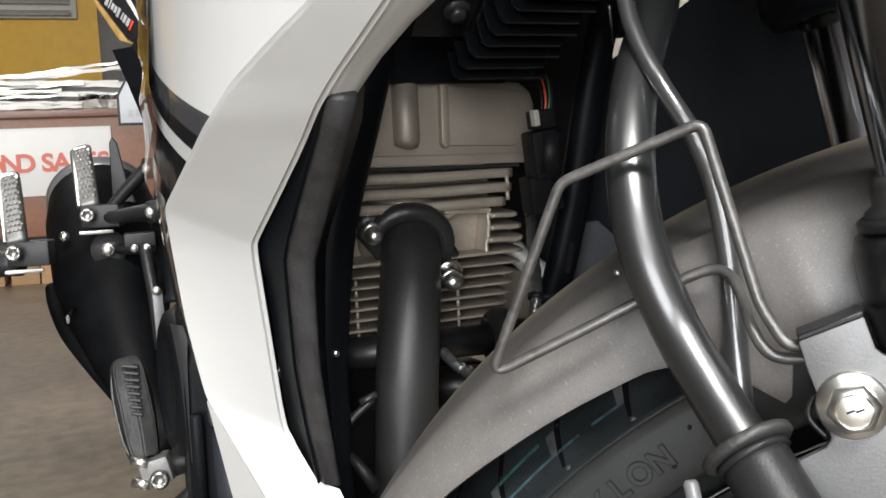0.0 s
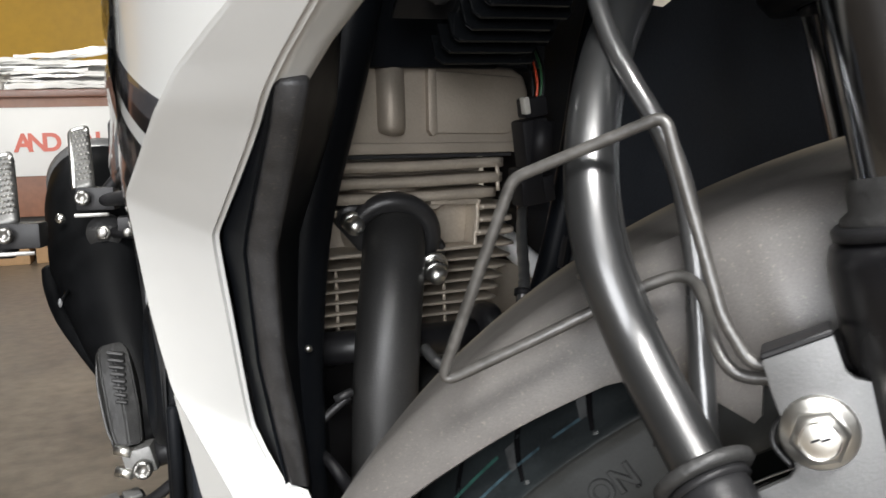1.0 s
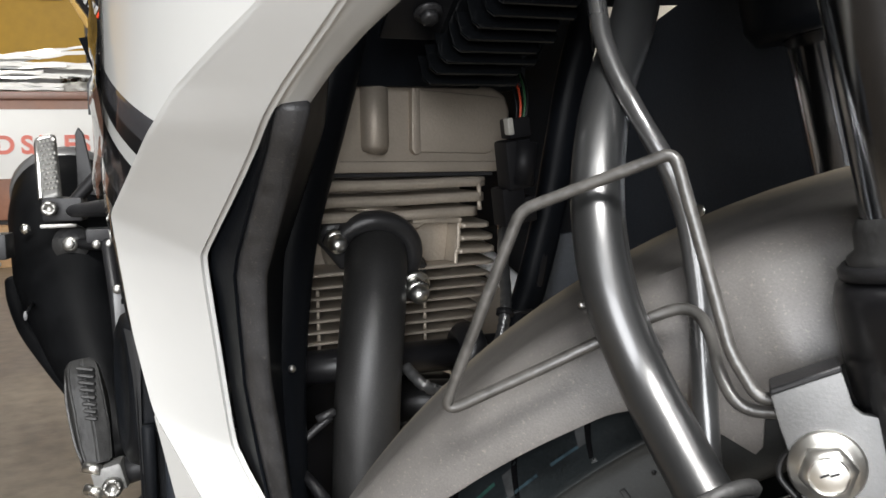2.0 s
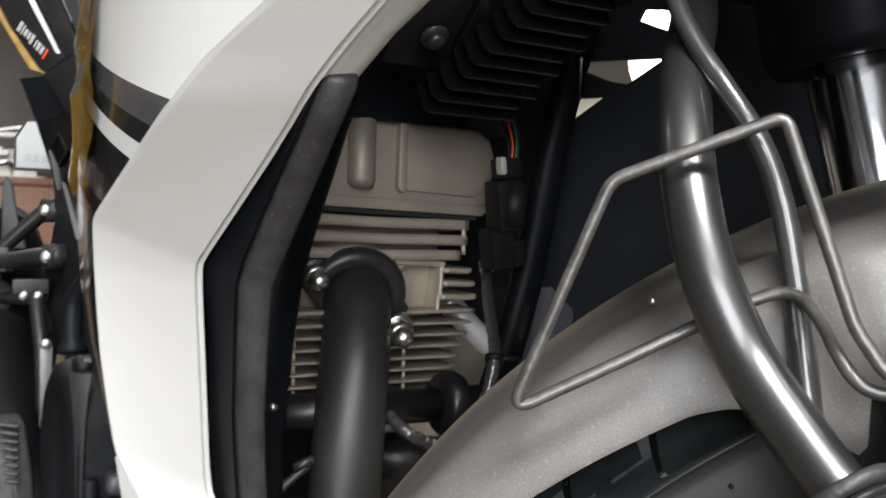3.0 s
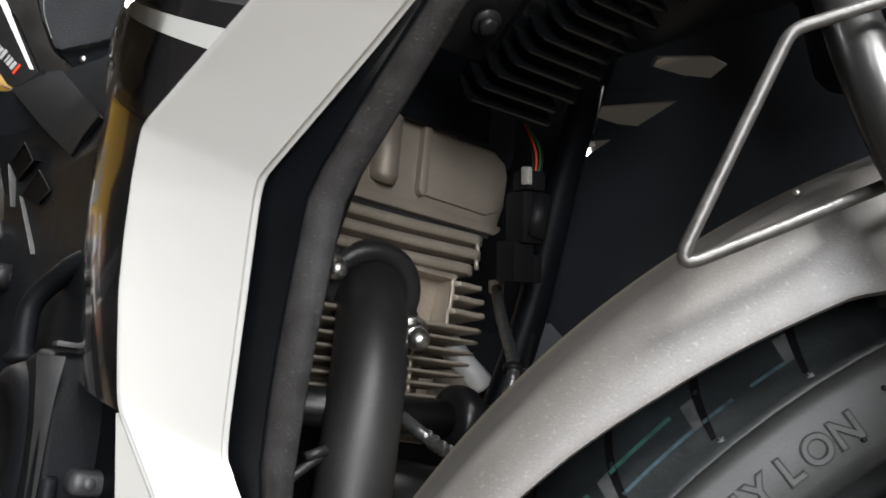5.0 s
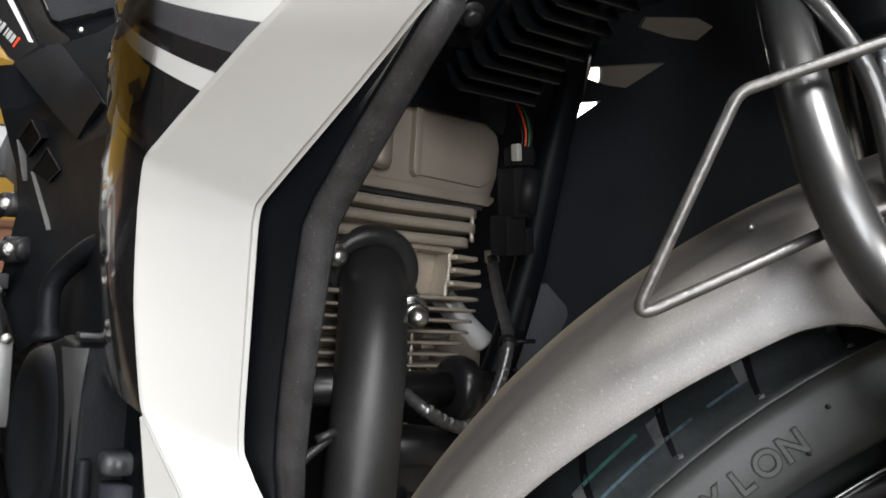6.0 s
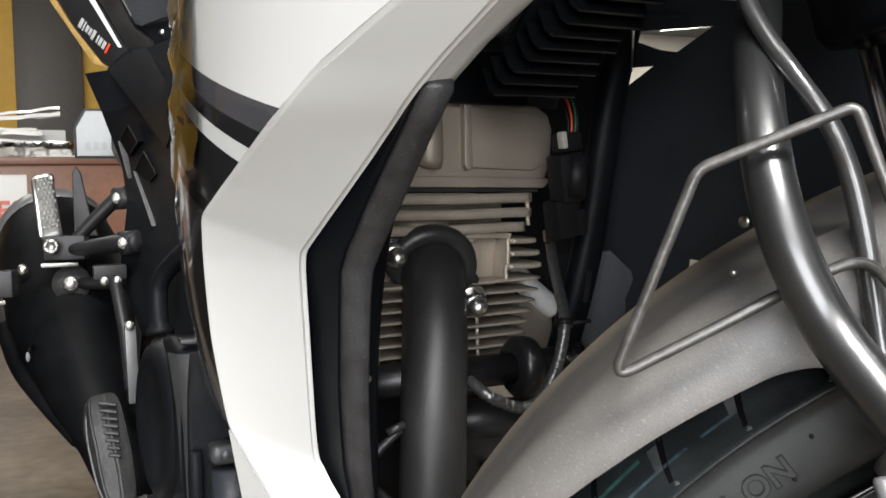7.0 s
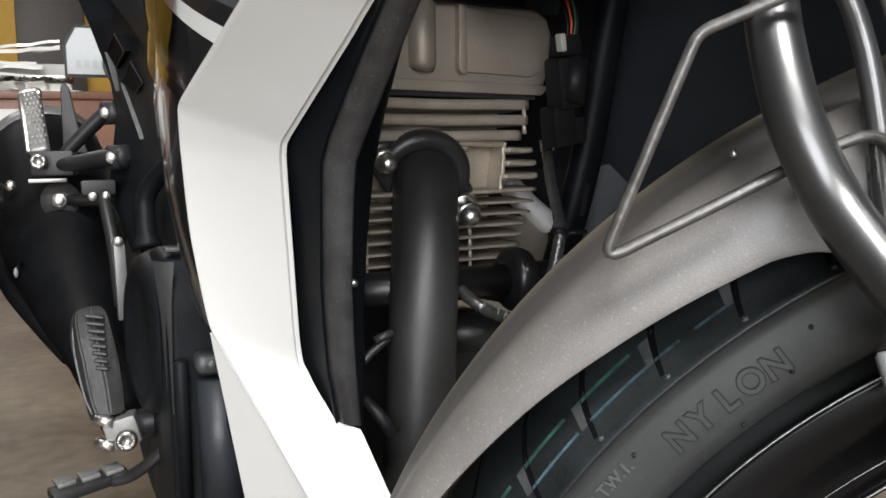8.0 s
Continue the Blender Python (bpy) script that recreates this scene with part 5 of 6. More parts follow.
def side_point(z, k):
    """k = 0 on the shroud's outer edge, 1 at the back of the tank side."""
    e = outer_edge(z)
    dy = 0.14 * k
    y = e.y + dy
    bulge = float(np.interp(z, [0.5965, 0.61, 0.65, 0.70], [0.0478, 0.0488, 0.0510, 0.058]))
    turn = 0.495
    if y < turn:
        q = (y - e.y) / (turn - e.y)
        x = e.x + (bulge - e.x) * q * (2 - q)
    else:
        x = bulge + 2.6 * (y - turn) ** 2 + 0.05 * (y - turn)
    slope = float(np.interp(z, [0.597, 0.6151, 0.6311, 0.678], [0.45, 0.42, 0.30, 0.28]))
    return V(x, y, z + slope * dy + 0.5 * dy * dy)


def make_shroud():
    # stations run down the edge; finer rows, then rounded where the facets meet
    stations = [(V(o), V(i)) for o, i in UPPER[::-1] + MID] + [(lower_edge(o[2]), V(i)) for o, i in LOWER]
    fine = []
    for (o0, i0), (o1, i1) in zip(stations, stations[1:]):
        n = max(2, round((o1 - o0).length / 0.0022))
        fine += [(o0.lerp(o1, k / n), i0.lerp(i1, k / n)) for k in range(n)]
    fine.append(stations[-1])
    for _ in range(5):
        fine = [fine[0]] + [(a[0] * 0.25 + b[0] * 0.5 + c[0] * 0.25, a[1] * 0.25 + b[1] * 0.5 + c[1] * 0.25) if b[0].z > 0.470 else b for a, b, c in zip(fine, fine[1:], fine[2:])] + [fine[-1]]
    rows = [[o.lerp(i, t) for t in (0.0, 0.09, 0.35, 0.65, 0.91, 1.0)] for o, i in fine]
    bm = sheet(rows, 0.0044)
    bmesh.ops.bevel(bm, geom=[e for e in bm.edges if len(e.link_faces) == 2 and e.calc_face_angle(0) > radians(60)], offset=0.0020, segments=4, affect="EDGES")
    sh = part("side_shroud", bm, WHITE, BIKE, "glossy white angular side shroud", angle=50)
    rows = []
    for p, q in zip(UPPER[4:], FOLD):
        o, i = V(p[0]), V(p[1])
        q = i.lerp(V(q), 0.78)
        q = q.lerp(i + (i - o).normalized() * (q - i).length, 0.55)
        a = o.lerp(i, 0.90) + V(-0.0004, -0.0012, 0)
        c = i + V(0.0008, -0.0012, 0)
        rows.append([a, a.lerp(c, 0.6), c.lerp(q, 0.06), c.lerp(q, 0.2), c.lerp(q, 0.6), q, q + V(0.0025, 0.010, 0.001)])
    part("inner_fold", sheet(rows), WHITE, sh, "white folded inner edge", angle=75)
    # tank side with its decals
    def strip(name, z0, z1, mat, label, n=8):
        rows = [[side_point(z0 + (z1 - z0) * j / n, k / 16) for k in range(17)] for j in range(n + 1)]
        return part(name, sheet(rows, 0.002), mat, sh, label)

    strip("black_stripe", 0.5970, 0.6150, STRIPE_BLACK, "black decal")
    strip("white_stripe", 0.6150, 0.6196, WHITE, "white decal line")
    strip("black_stripe", 0.6196, 0.6246, STRIPE_BLACK, "black decal")
    strip("grey_stripe", 0.6246, 0.6318, STRIPE_GREY, "dark grey decal")
    strip("tank_side", 0.6318, 0.6780, WHITE, "glossy white tank side", 14)
    # below the corner the side folds back behind the edge
    rows = []
    for (o, i) in [UPPER[0]] + MID:
        o = V(o)
        w = float(np.interp(o.z, [0.495, 0.53, 0.5965], [0.35, 0.9, 1.0]))
        rows.append([o + V(float(np.interp(k, [0, 0.1, 0.3, 0.6, 1], [0, -0.0030, -0.0062, -0.0050, 0.004])) * w, 0.10 * k, 0.035 * k * w) for k in [j / 10 for j in range(11)]])
    rows[0] = [side_point(0.5968, j / 10) for j in range(11)]
    part("side_return", sheet(rows, 0.0015), STRIPE_BLACK, sh, "black returned edge")
    rows = []
    for p in [V(MID[-1][0])] + [lower_edge(o[2]) for o, i in LOWER]:
        away = V(-0.032, 0.063, -0.0215) * ((0.496 - p.z) / 0.12)
        rows.append([p, p + away * 0.04, p + away * 0.5, p + away])
    part("lower_side", sheet(rows, 0.0018), WHITE, sh, "white lower side face")
    rng = random.Random(4)
    rows = []
    for j in range(15):
        z = 0.5975 + 0.0055 * j
        row = []
        start = (0.4525 - outer_edge(z).y + 0.004 * math.sin(j * 0.9)) / 0.14
        for k in range(19):
            p = side_point(z, start + (1.0 - start) * k / 18)
            row.append(p + V(-0.0036 - 0.0012 * math.sin(j * 1.3 + 0.6 * k) - rng.uniform(0, 0.0004), 0, 0))
        rows.append(row)
    part("protective_film", sheet(rows), FILM, sh, "clear loose protective film")


make_shroud()


def make_trim():
    """Black bar inside the white edge: a textured front, a smooth cheek back to the white edge, an inner cheek."""
    L = [(0.1040, 0.3395, 0.6330), (0.1036, 0.3590, 0.6200), (0.1012, 0.3843, 0.6000), (0.0983, 0.4051, 0.5800), (0.0978, 0.4130, 0.5710), (0.0989, 0.4185, 0.5600), (0.1008, 0.4275, 0.5400), (0.1027, 0.4360, 0.5200), (0.1065, 0.4476, 0.5000), (0.1103, 0.4571, 0.4800), (0.1150, 0.4610, 0.4545)]
    R = [(0.1152, 0.3385, 0.6330), (0.1148, 0.3567, 0.6200), (0.1127, 0.3785, 0.6000), (0.1106, 0.4003, 0.5800), (0.1093, 0.4078, 0.5710), (0.1096, 0.4124, 0.5600), (0.1107, 0.4195, 0.5400), (0.1123, 0.4275, 0.5200), (0.1159, 0.4385, 0.5000), (0.1200, 0.4498, 0.4800), (0.1246, 0.4585, 0.4530)]
    W = [(0.1040, 0.3480, 0.6325), (0.1022, 0.3680, 0.6200), (0.0965, 0.4010, 0.6000), (0.0905, 0.4320, 0.5815), (0.0902, 0.4380, 0.5720), (0.0926, 0.4432, 0.5600), (0.0954, 0.4516, 0.5400), (0.0981, 0.4600, 0.5200), (0.1010, 0.4690, 0.5000), (0.1042, 0.4765, 0.4800), (0.1120, 0.4740, 0.4600)]
    rows = []
    for l, r in zip(L, R):
        l, r = V(l), V(r)
        u = (r - l)
        back = V(0.004, 0.026, 0.0)
        ring = [l + back * 0.9, l + V(0, 0.0042, 0), l + u * 0.20 - V(0, 0.0006, 0), l + u * 0.90 - V(0, 0.0008, 0), r + V(0.0004, 0.0012, 0), r + back]
        rows.append(ring)
    bm = bmesh.new()
    g = [[bm.verts.new(p) for p in r] for r in rows]
    for a, b in zip(g, g[1:]):
        for k in range(5):
            bm.faces.new((a[k], a[k + 1], b[k + 1], b[k]))
    top = [bm.verts.new(v.co + V(0.0004, -0.003 + 0.004, 0.0035)) for v in g[0][1:5]]
    bm.faces.new((g[0][1], g[0][2], top[1], top[0]))
    bm.faces.new((g[0][2], g[0][3], top[2], top[1]))
    bm.faces.new((g[0][3], g[0][4], top[3], top[2]))
    tb = [bm.verts.new(V(v.co) + V(0.003, 0.022, 0.002)) for v in top]
    for k in range(3):
        bm.faces.new((top[k], top[k + 1], tb[k + 1], tb[k]))
    bm.faces.new((g[0][4], g[0][5], tb[3], top[3]))
    bm.faces.new((g[0][1], top[0], tb[0], g[0][0]))
    bm.faces.new([v for v in g[-1]])
    tr = part("scoop_trim", bm, TRIM, BIKE, "textured black plastic scoop trim bar", angle=50)
    rows = [[V(l) + V(0.0002, 0.0016, 0), V(l).lerp(V(w), 0.5) + V(0.0012, 0, 0), V(w) + V(0.0012, 0.002, 0)] for l, w in zip(L, W)]
    part("trim_cheek", sheet(rows, 0.0012), SMOOTH_BLACK, tr, "smooth black cheek")
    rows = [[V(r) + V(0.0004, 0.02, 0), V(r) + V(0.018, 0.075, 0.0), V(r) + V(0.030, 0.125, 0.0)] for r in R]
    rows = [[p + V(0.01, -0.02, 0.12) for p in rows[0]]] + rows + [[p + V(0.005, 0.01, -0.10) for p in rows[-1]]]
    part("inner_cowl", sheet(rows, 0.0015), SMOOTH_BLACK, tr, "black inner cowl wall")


make_trim()

# ---------------------------------------------------------------- right flank behind the shroud
def toward(at, axis):
    return Matrix.Translation(at) @ V(axis).to_track_quat("Z", "Y").to_matrix().to_4x4()


VIEW = V(-0.12, -0.98, 0.05)


def hex_bolt(name, at, r, parent, mat=DULL_ZINC, axis=VIEW):
    m = toward(at, axis)
    b = lathe([(0, 0), (r, 0), (r * 0.98, r * 0.25), (r * 0.7, r * 0.35), (0, r * 0.35)], m, 20)
    hexagon(r * 1.25, r * 0.3, r * 0.95, m, r * 0.1, b)
    return part(name, b, mat, parent)


def star_bolt(at, r, parent, axis=VIEW):
    m = toward(at, axis)
    b = lathe([(0, 0.0), (r, 0.0), (r, r * 0.5), (r * 0.85, r * 0.7), (r * 0.45, r * 0.7), (r * 0.4, r * 0.3), (0, r * 0.3)], m, 18)
    for k in range(6):
        a = k * math.tau / 6
        lathe([(0, r * 0.9), (r * 0.16, r * 0.85), (r * 0.2, r * 0.5)], m @ Matrix.Translation((math.cos(a) * r * 0.72, math.sin(a) * r * 0.72, 0)), 8, b)
    return part("peg_bolt", b, DULL_ZINC, parent, "star headed bolt")


def make_flank():
    cc = part("clutch_cover", prism([(0.770, 0.507), (0.715, 0.514), (0.650, 0.522), (0.612, 0.5190), (0.603, 0.490), (0.600, 0.36), (0.63, 0.30), (0.72, 0.31), (0.772, 0.42)], Matrix(((0, 0, -1, 0.0580), (1, 0, 0, 0), (0, 1, 0, 0), (0, 0, 0, 1))), 0.075, 0.006, 4), BODY_BLACK, BIKE, "black clutch cover")
    part("cover_disc", lathe([(0.0, 0.002), (0.034, 0.002), (0.036, 0.0045), (0.044, 0.0045), (0.050, 0.002), (0.054, -0.006), (0.054, -0.02)], toward((0.0530, 0.690, 0.462), (-1, -0.12, 0.02)), 56), BODY_BLACK, cc)
    # corner highlight put in colour, broad at the top, fading to a thin line
    rows = []
    for z, xl, xr in ((0.5168, 0.0535, 0.0632), (0.5080, 0.0548, 0.0622), (0.4970, 0.0560, 0.0612), (0.4850, 0.0573, 0.0606), (0.4700, 0.0580, 0.0603), (0.4500, 0.0585, 0.0598), (0.4300, 0.0589, 0.0597)):
        w = xr - xl
        rows.append([V(xl - 0.0008, 0.616, z), V(xl + w * 0.25, 0.6065, z), V(xl + w * 0.6, 0.6010, z), V(xr, 0.5990, z), V(xr + 0.0004, 0.6030, z)])
    part("cover_ridge", sheet(rows), RIDGE_HIGHLIGHT, cc, "corner with its highlight painted in", angle=60)
    part("cover_lip", box((0.034, 0.012, 0.0030), Matrix.Translation((0.0765, 0.613, 0.5225)) @ pose(0, 0, 0, 0, 2, 0), 0.0012), TRIM, cc)
    part("cover_knob", box((0.036, 0.018, 0.0120), Matrix.Translation((0.0885, 0.592, 0.4602)), 0.0056, 5), KNOB, cc, "worn rounded grey knob")
    part("knob_pin", lathe([(0, 0.0006), (0.0026, 0.0005), (0.0030, 0)], toward((0.0790, 0.5830, 0.4602), VIEW), 18), KNOB, cc)
    part("cover_pillar", tube([V(0.0636, 0.594, 0.4622), V(0.0636, 0.594, 0.4600), V(0.0634, 0.594, 0.380)], lambda t: 0.0030 if t < 0.01 else 0.0040, 20), BODY_BLACK, cc)
    part("cover_boss", tube([V(0.0842, 0.594, 0.4500), V(0.0842, 0.594, 0.380)], 0.0122, 28), COWL_BLACK, cc)
    part("breather_hose", tube(smooth_path([(0.110, 0.66, 0.585), (0.0838, 0.690, 0.5775), (0.0700, 0.715, 0.5636), (0.0620, 0.725, 0.5501), (0.0606, 0.725, 0.535), (0.0609, 0.722, 0.515)], 6), lambda t: 0.0066 + (0.0030 if t > 0.96 else 0.0), 18), BODY_BLACK, BIKE, "bent black breather hose")
    # black block added inside the flank so no light leaks past
    part("flank_fill", box((0.075, 0.34, 0.26), Matrix.Translation((0.122, 0.74, 0.54)), 0.015), SMOOTH_BLACK, BIKE, "added black fill block round the swingarm pivot")
    rows = [[(0.0300, 0.905, 0.7220), (0.0466, 0.8839, 0.7218), (0.0637, 0.8640, 0.7370), (0.0748, 0.8484, 0.7339), (0.0940, 0.800, 0.735), (0.110, 0.700, 0.735)],
            [(0.0420, 0.900, 0.690), (0.0525, 0.8830, 0.688), (0.0630, 0.8560, 0.690), (0.0722, 0.8250, 0.690), (0.0860, 0.750, 0.690), (0.098, 0.650, 0.690)],
            [(0.0565, 0.895, 0.645), (0.0590, 0.882, 0.642), (0.0625, 0.850, 0.640), (0.0700, 0.800, 0.640), (0.0785, 0.700, 0.640), (0.087, 0.600, 0.640)],
            [(0.060, 0.890, 0.612), (0.0630, 0.876, 0.612), (0.0670, 0.850, 0.603), (0.0730, 0.815, 0.592), (0.0810, 0.700, 0.595), (0.088, 0.600, 0.595)],
            [(0.050, 0.890, 0.545), (0.0560, 0.876, 0.530), (0.0640, 0.850, 0.500), (0.0740, 0.815, 0.515), (0.0830, 0.700, 0.510), (0.09, 0.600, 0.510)]]
    sp = part("side_cover", sheet([[V(p) for p in r] for r in rows], 0.004), BODY_BLACK, BIKE, "grained black side cover with vents", angle=12)
    FLANK = V(-1, -0.13, -0.1).normalized()

    def slab(pts, out, depth):
        b = bmesh.new()
        k = len(pts)
        top = [b.verts.new(V(p) + FLANK * out) for p in pts]
        low = [b.verts.new(V(p) - FLANK * depth) for p in pts]
        b.faces.new(top)
        b.faces.new(low[::-1])
        for i in range(k):
            b.faces.new((top[i], low[i], low[(i + 1) % k], top[(i + 1) % k]))
        bmesh.ops.recalc_face_normals(b, faces=b.faces)
        return b

    vents = ([(0.0590, 0.8283, 0.6710), (0.0644, 0.8141, 0.6566), (0.0606, 0.8513, 0.6474), (0.0551, 0.8633, 0.6612)], [(0.0678, 0.8029, 0.6479), (0.0729, 0.7728, 0.6296), (0.0702, 0.8024, 0.6241), (0.0641, 0.8437, 0.6357)])
    # proud near-black slabs carry the shade of the vent recesses
    for quad in vents:
        part("vent", slab(quad, 0.0052, 0.014), VENT_DARK, sp, "black slab for the shaded vent recess")
        loop = [V(p) + FLANK * 0.0054 for p in quad]
        part("vent_edge", tube([loop[3], loop[0], loop[1], loop[2]], 0.0006, 8), SIDE_EDGE, sp)
    # vent lips coloured pale, as their edges look when lit
    for p, q in (((0.0551, 0.8633, 0.6612), (0.0618, 0.8640, 0.6305)), ((0.0641, 0.8437, 0.6357), (0.0734, 0.8073, 0.5904))):
        p, q = V(p), V(q)
        part("vent_slat", slab([p, p + V(0.0022, 0, 0.0006), q + V(0.0018, 0, 0.0006), q], 0.0068, 0.006), PALE_STRIP, sp, "vent lip in a lit grey tone")
    # raised band down the cover, a lit facet beside it and the small slot at its head
    left = [V(0.0466, 0.8838, 0.7218), V(0.0632, 0.8200, 0.6830), V(0.0690, 0.7750, 0.6630), V(0.0739, 0.7320, 0.6447)]
    right = [V(0.0749, 0.8482, 0.7339), V(0.0790, 0.7698, 0.6964), V(0.0792, 0.7300, 0.6790), V(0.0795, 0.6940, 0.6620)]
    ridge = [V(0.0643, 0.8669, 0.7372)] + [a.lerp(b, 0.5) + FLANK * 0.0008 for a, b in zip(left[1:], right[1:])]
    part("cover_band", sheet([[a, a.lerp(c, 0.06), c, c.lerp(b, 0.94), b] for a, c, b in zip(left, ridge, right)], 0.0035), BODY_BLACK, sp, angle=25)
    for line in (left, right):
        part("band_edge", tube([p + FLANK * 0.0004 for p in line], 0.00045, 8), SIDE_EDGE, sp)
    part("cover_slot", slab([(0.0550, 0.8729, 0.7247), (0.0638, 0.8623, 0.7291), (0.0649, 0.8577, 0.7248), (0.0605, 0.8638, 0.7236)], 0.0027, 0.003), VENT_DARK, sp)
    # tail piece with a printed model mark, in the plane of the tail's side
    tm = axes(V(0.0451, 0.8858, 0.7390), V(0.622, -0.783, 0), UP)

    def side_plate(poly, out, depth, bevel=0.0):
        return prism(poly, tm @ Matrix.Translation((0, 0, out)), depth, bevel, 2)

    tl = part("tail_cowl", side_plate([(-0.0439, 0.0274), (-0.0106, -0.0093), (0.0006, -0.0139), (0.0216, -0.0028), (-0.0030, 0.0316), (-0.0167, 0.0498), (-0.0622, 0.0850), (-0.0800, 0.0700)], 0.0, 0.05, 0.0015), STRIPE_BLACK, BIKE, "gloss black tail cowl with printed mark")
    part("gold_edge", side_plate([(-0.0760, 0.0600), (-0.0170, -0.0098), (0.0, -0.0148), (-0.0080, -0.0098), (-0.0440, 0.0274), (-0.0700, 0.0630)], 0.0012, 0.03, 0.0006), AMBER, tl, "gold lower edge")
    part("white_flash", side_plate([(-0.0360, 0.0680), (-0.0240, 0.0600), (0.0167, 0.0004), (0.0130, 0.0007)], 0.0008, 0.002), MARK_WHITE, tl)
    um = tm @ Matrix.Translation((-0.0139, 0.0130, 0.0008)) @ pose(0, 0, 0, 0, 0, -39.8)
    for x, w, h, mt in ((-0.0205, 0.0042, 0.0085, MARK_GREY), (-0.0158, 0.0018, 0.0085, MARK_GREY), (-0.0115, 0.0036, 0.0060, MARK_GREY), (-0.0068, 0.0034, 0.0060, MARK_GREY), (-0.0020, 0.0036, 0.0085, MARK_GREY), (0.0040, 0.0018, 0.0070, MARK_GREY), (0.0082, 0.0038, 0.0070, MARK_GREY), (0.0134, 0.0038, 0.0070, MARK_GREY), (0.0185, 0.0024, 0.0090, MARK_RED)):
        part("print_bar", box((w, h, 0.0006), um @ Matrix.Translation((x, 0.0, 0.0)), 0.0001), mt, tl)
    part("tail_strip", side_plate([(0.0226, -0.0026), (0.0300, -0.0004), (0.0485, -0.0034), (0.0443, 0.0051), (0.0295, 0.0155), (0.0143, 0.0416), (0.0, 0.0700), (-0.0300, 0.0700), (-0.0020, 0.0322)], -0.0012, 0.04, 0.0012), SIDE_EDGE, tl)
    sb = part("seat_base", side_plate([(0.0310, 0.0165), (0.0734, 0.0185), (0.1235, 0.0255), (0.30, 0.05), (0.30, -0.03), (0.0500, -0.0070), (0.0495, -0.0034), (0.0450, 0.0055)], -0.0060, 0.05, 0.0012), BODY_BLACK, BIKE, "black plastic seat base")
    part("cover_screw", lathe([(0, 0.0022), (0.0020, 0.0016), (0.0028, 0)], tm @ Matrix.Translation((0.0561, 0.0093, -0.0060)), 14), ZINC, sb)
    st = part("seat", side_plate([(0.0060, 0.0620), (0.0143, 0.0416), (0.0253, 0.0268), (0.0313, 0.0171), (0.0396, 0.0145), (0.0734, 0.0191), (0.1235, 0.0260), (0.30, 0.05), (0.30, 0.100), (-0.010, 0.100)], 0.0010, 0.15, 0.006), SEAT, BIKE, "black vinyl rider seat")
    part("seat_piping", tube(smooth_path([tm @ V(0.0140, 0.0620, 0.0012), tm @ V(0.0190, 0.0440, 0.0012), tm @ V(0.0300, 0.0240, 0.0010)], 8), 0.0007, 8), PALE_STRIP, st, "pale stitched seam")


make_flank()


def make_pillion_peg(parent, base, tip, arm_from=None):
    base, tip = V(base), V(tip)
    u = (tip - base).normalized()
    w = u.cross(VIEW).normalized()
    n = w.cross(u)
    if n.dot(VIEW) < 0:
        n = -n
    L = (tip - base).length
    m = Matrix((w, u, n)).transposed().to_4x4()
    m.translation = base + u * (0.012 + (L - 0.010) / 2)
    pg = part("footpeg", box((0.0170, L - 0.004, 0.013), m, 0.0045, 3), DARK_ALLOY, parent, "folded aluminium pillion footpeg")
    hl = L / 2
    part("peg_rim", tube(fillet_path([m @ V(s_ * 0.0075, q, 0.0045) for s_, q in ((-1, -hl + 0.004), (-1, hl - 0.005), (1, hl - 0.005), (1, hl - 0.012))], 0.006), 0.0027, 12), ALLOY, pg, "smooth rounded alloy rim")
    b = bmesh.new()
    for i in range(11):
        for j in range(4):
            lathe([(0, 0.0020), (0.0009, 0.0013), (0.0017, 0)], m @ Matrix.Translation((0.0014 + (j - 1.5) * 0.0034 + (0.0016 if i % 2 else 0), -L / 2 + 0.012 + i * (L - 0.02) / 10.5, 0.0066)), 6, b)
    part("knurling", b, DULL_ZINC, pg)
    part("peg_bracket", box((0.034, 0.022, 0.021), Matrix.Translation(base + V(0.010, 0.004, 0.0)) @ pose(0, 0, 0, 0, 0, -12), 0.002), BRACKET, parent)
    star_bolt(base + V(-0.002, -0.009, 0.0015), 0.0068, parent)
    part("peg_clip", box((0.030, 0.006, 0.0035), Matrix.Translation(base + V(0.004, -0.002, -0.0145)), 0.001), DULL_ZINC, parent)
    return pg


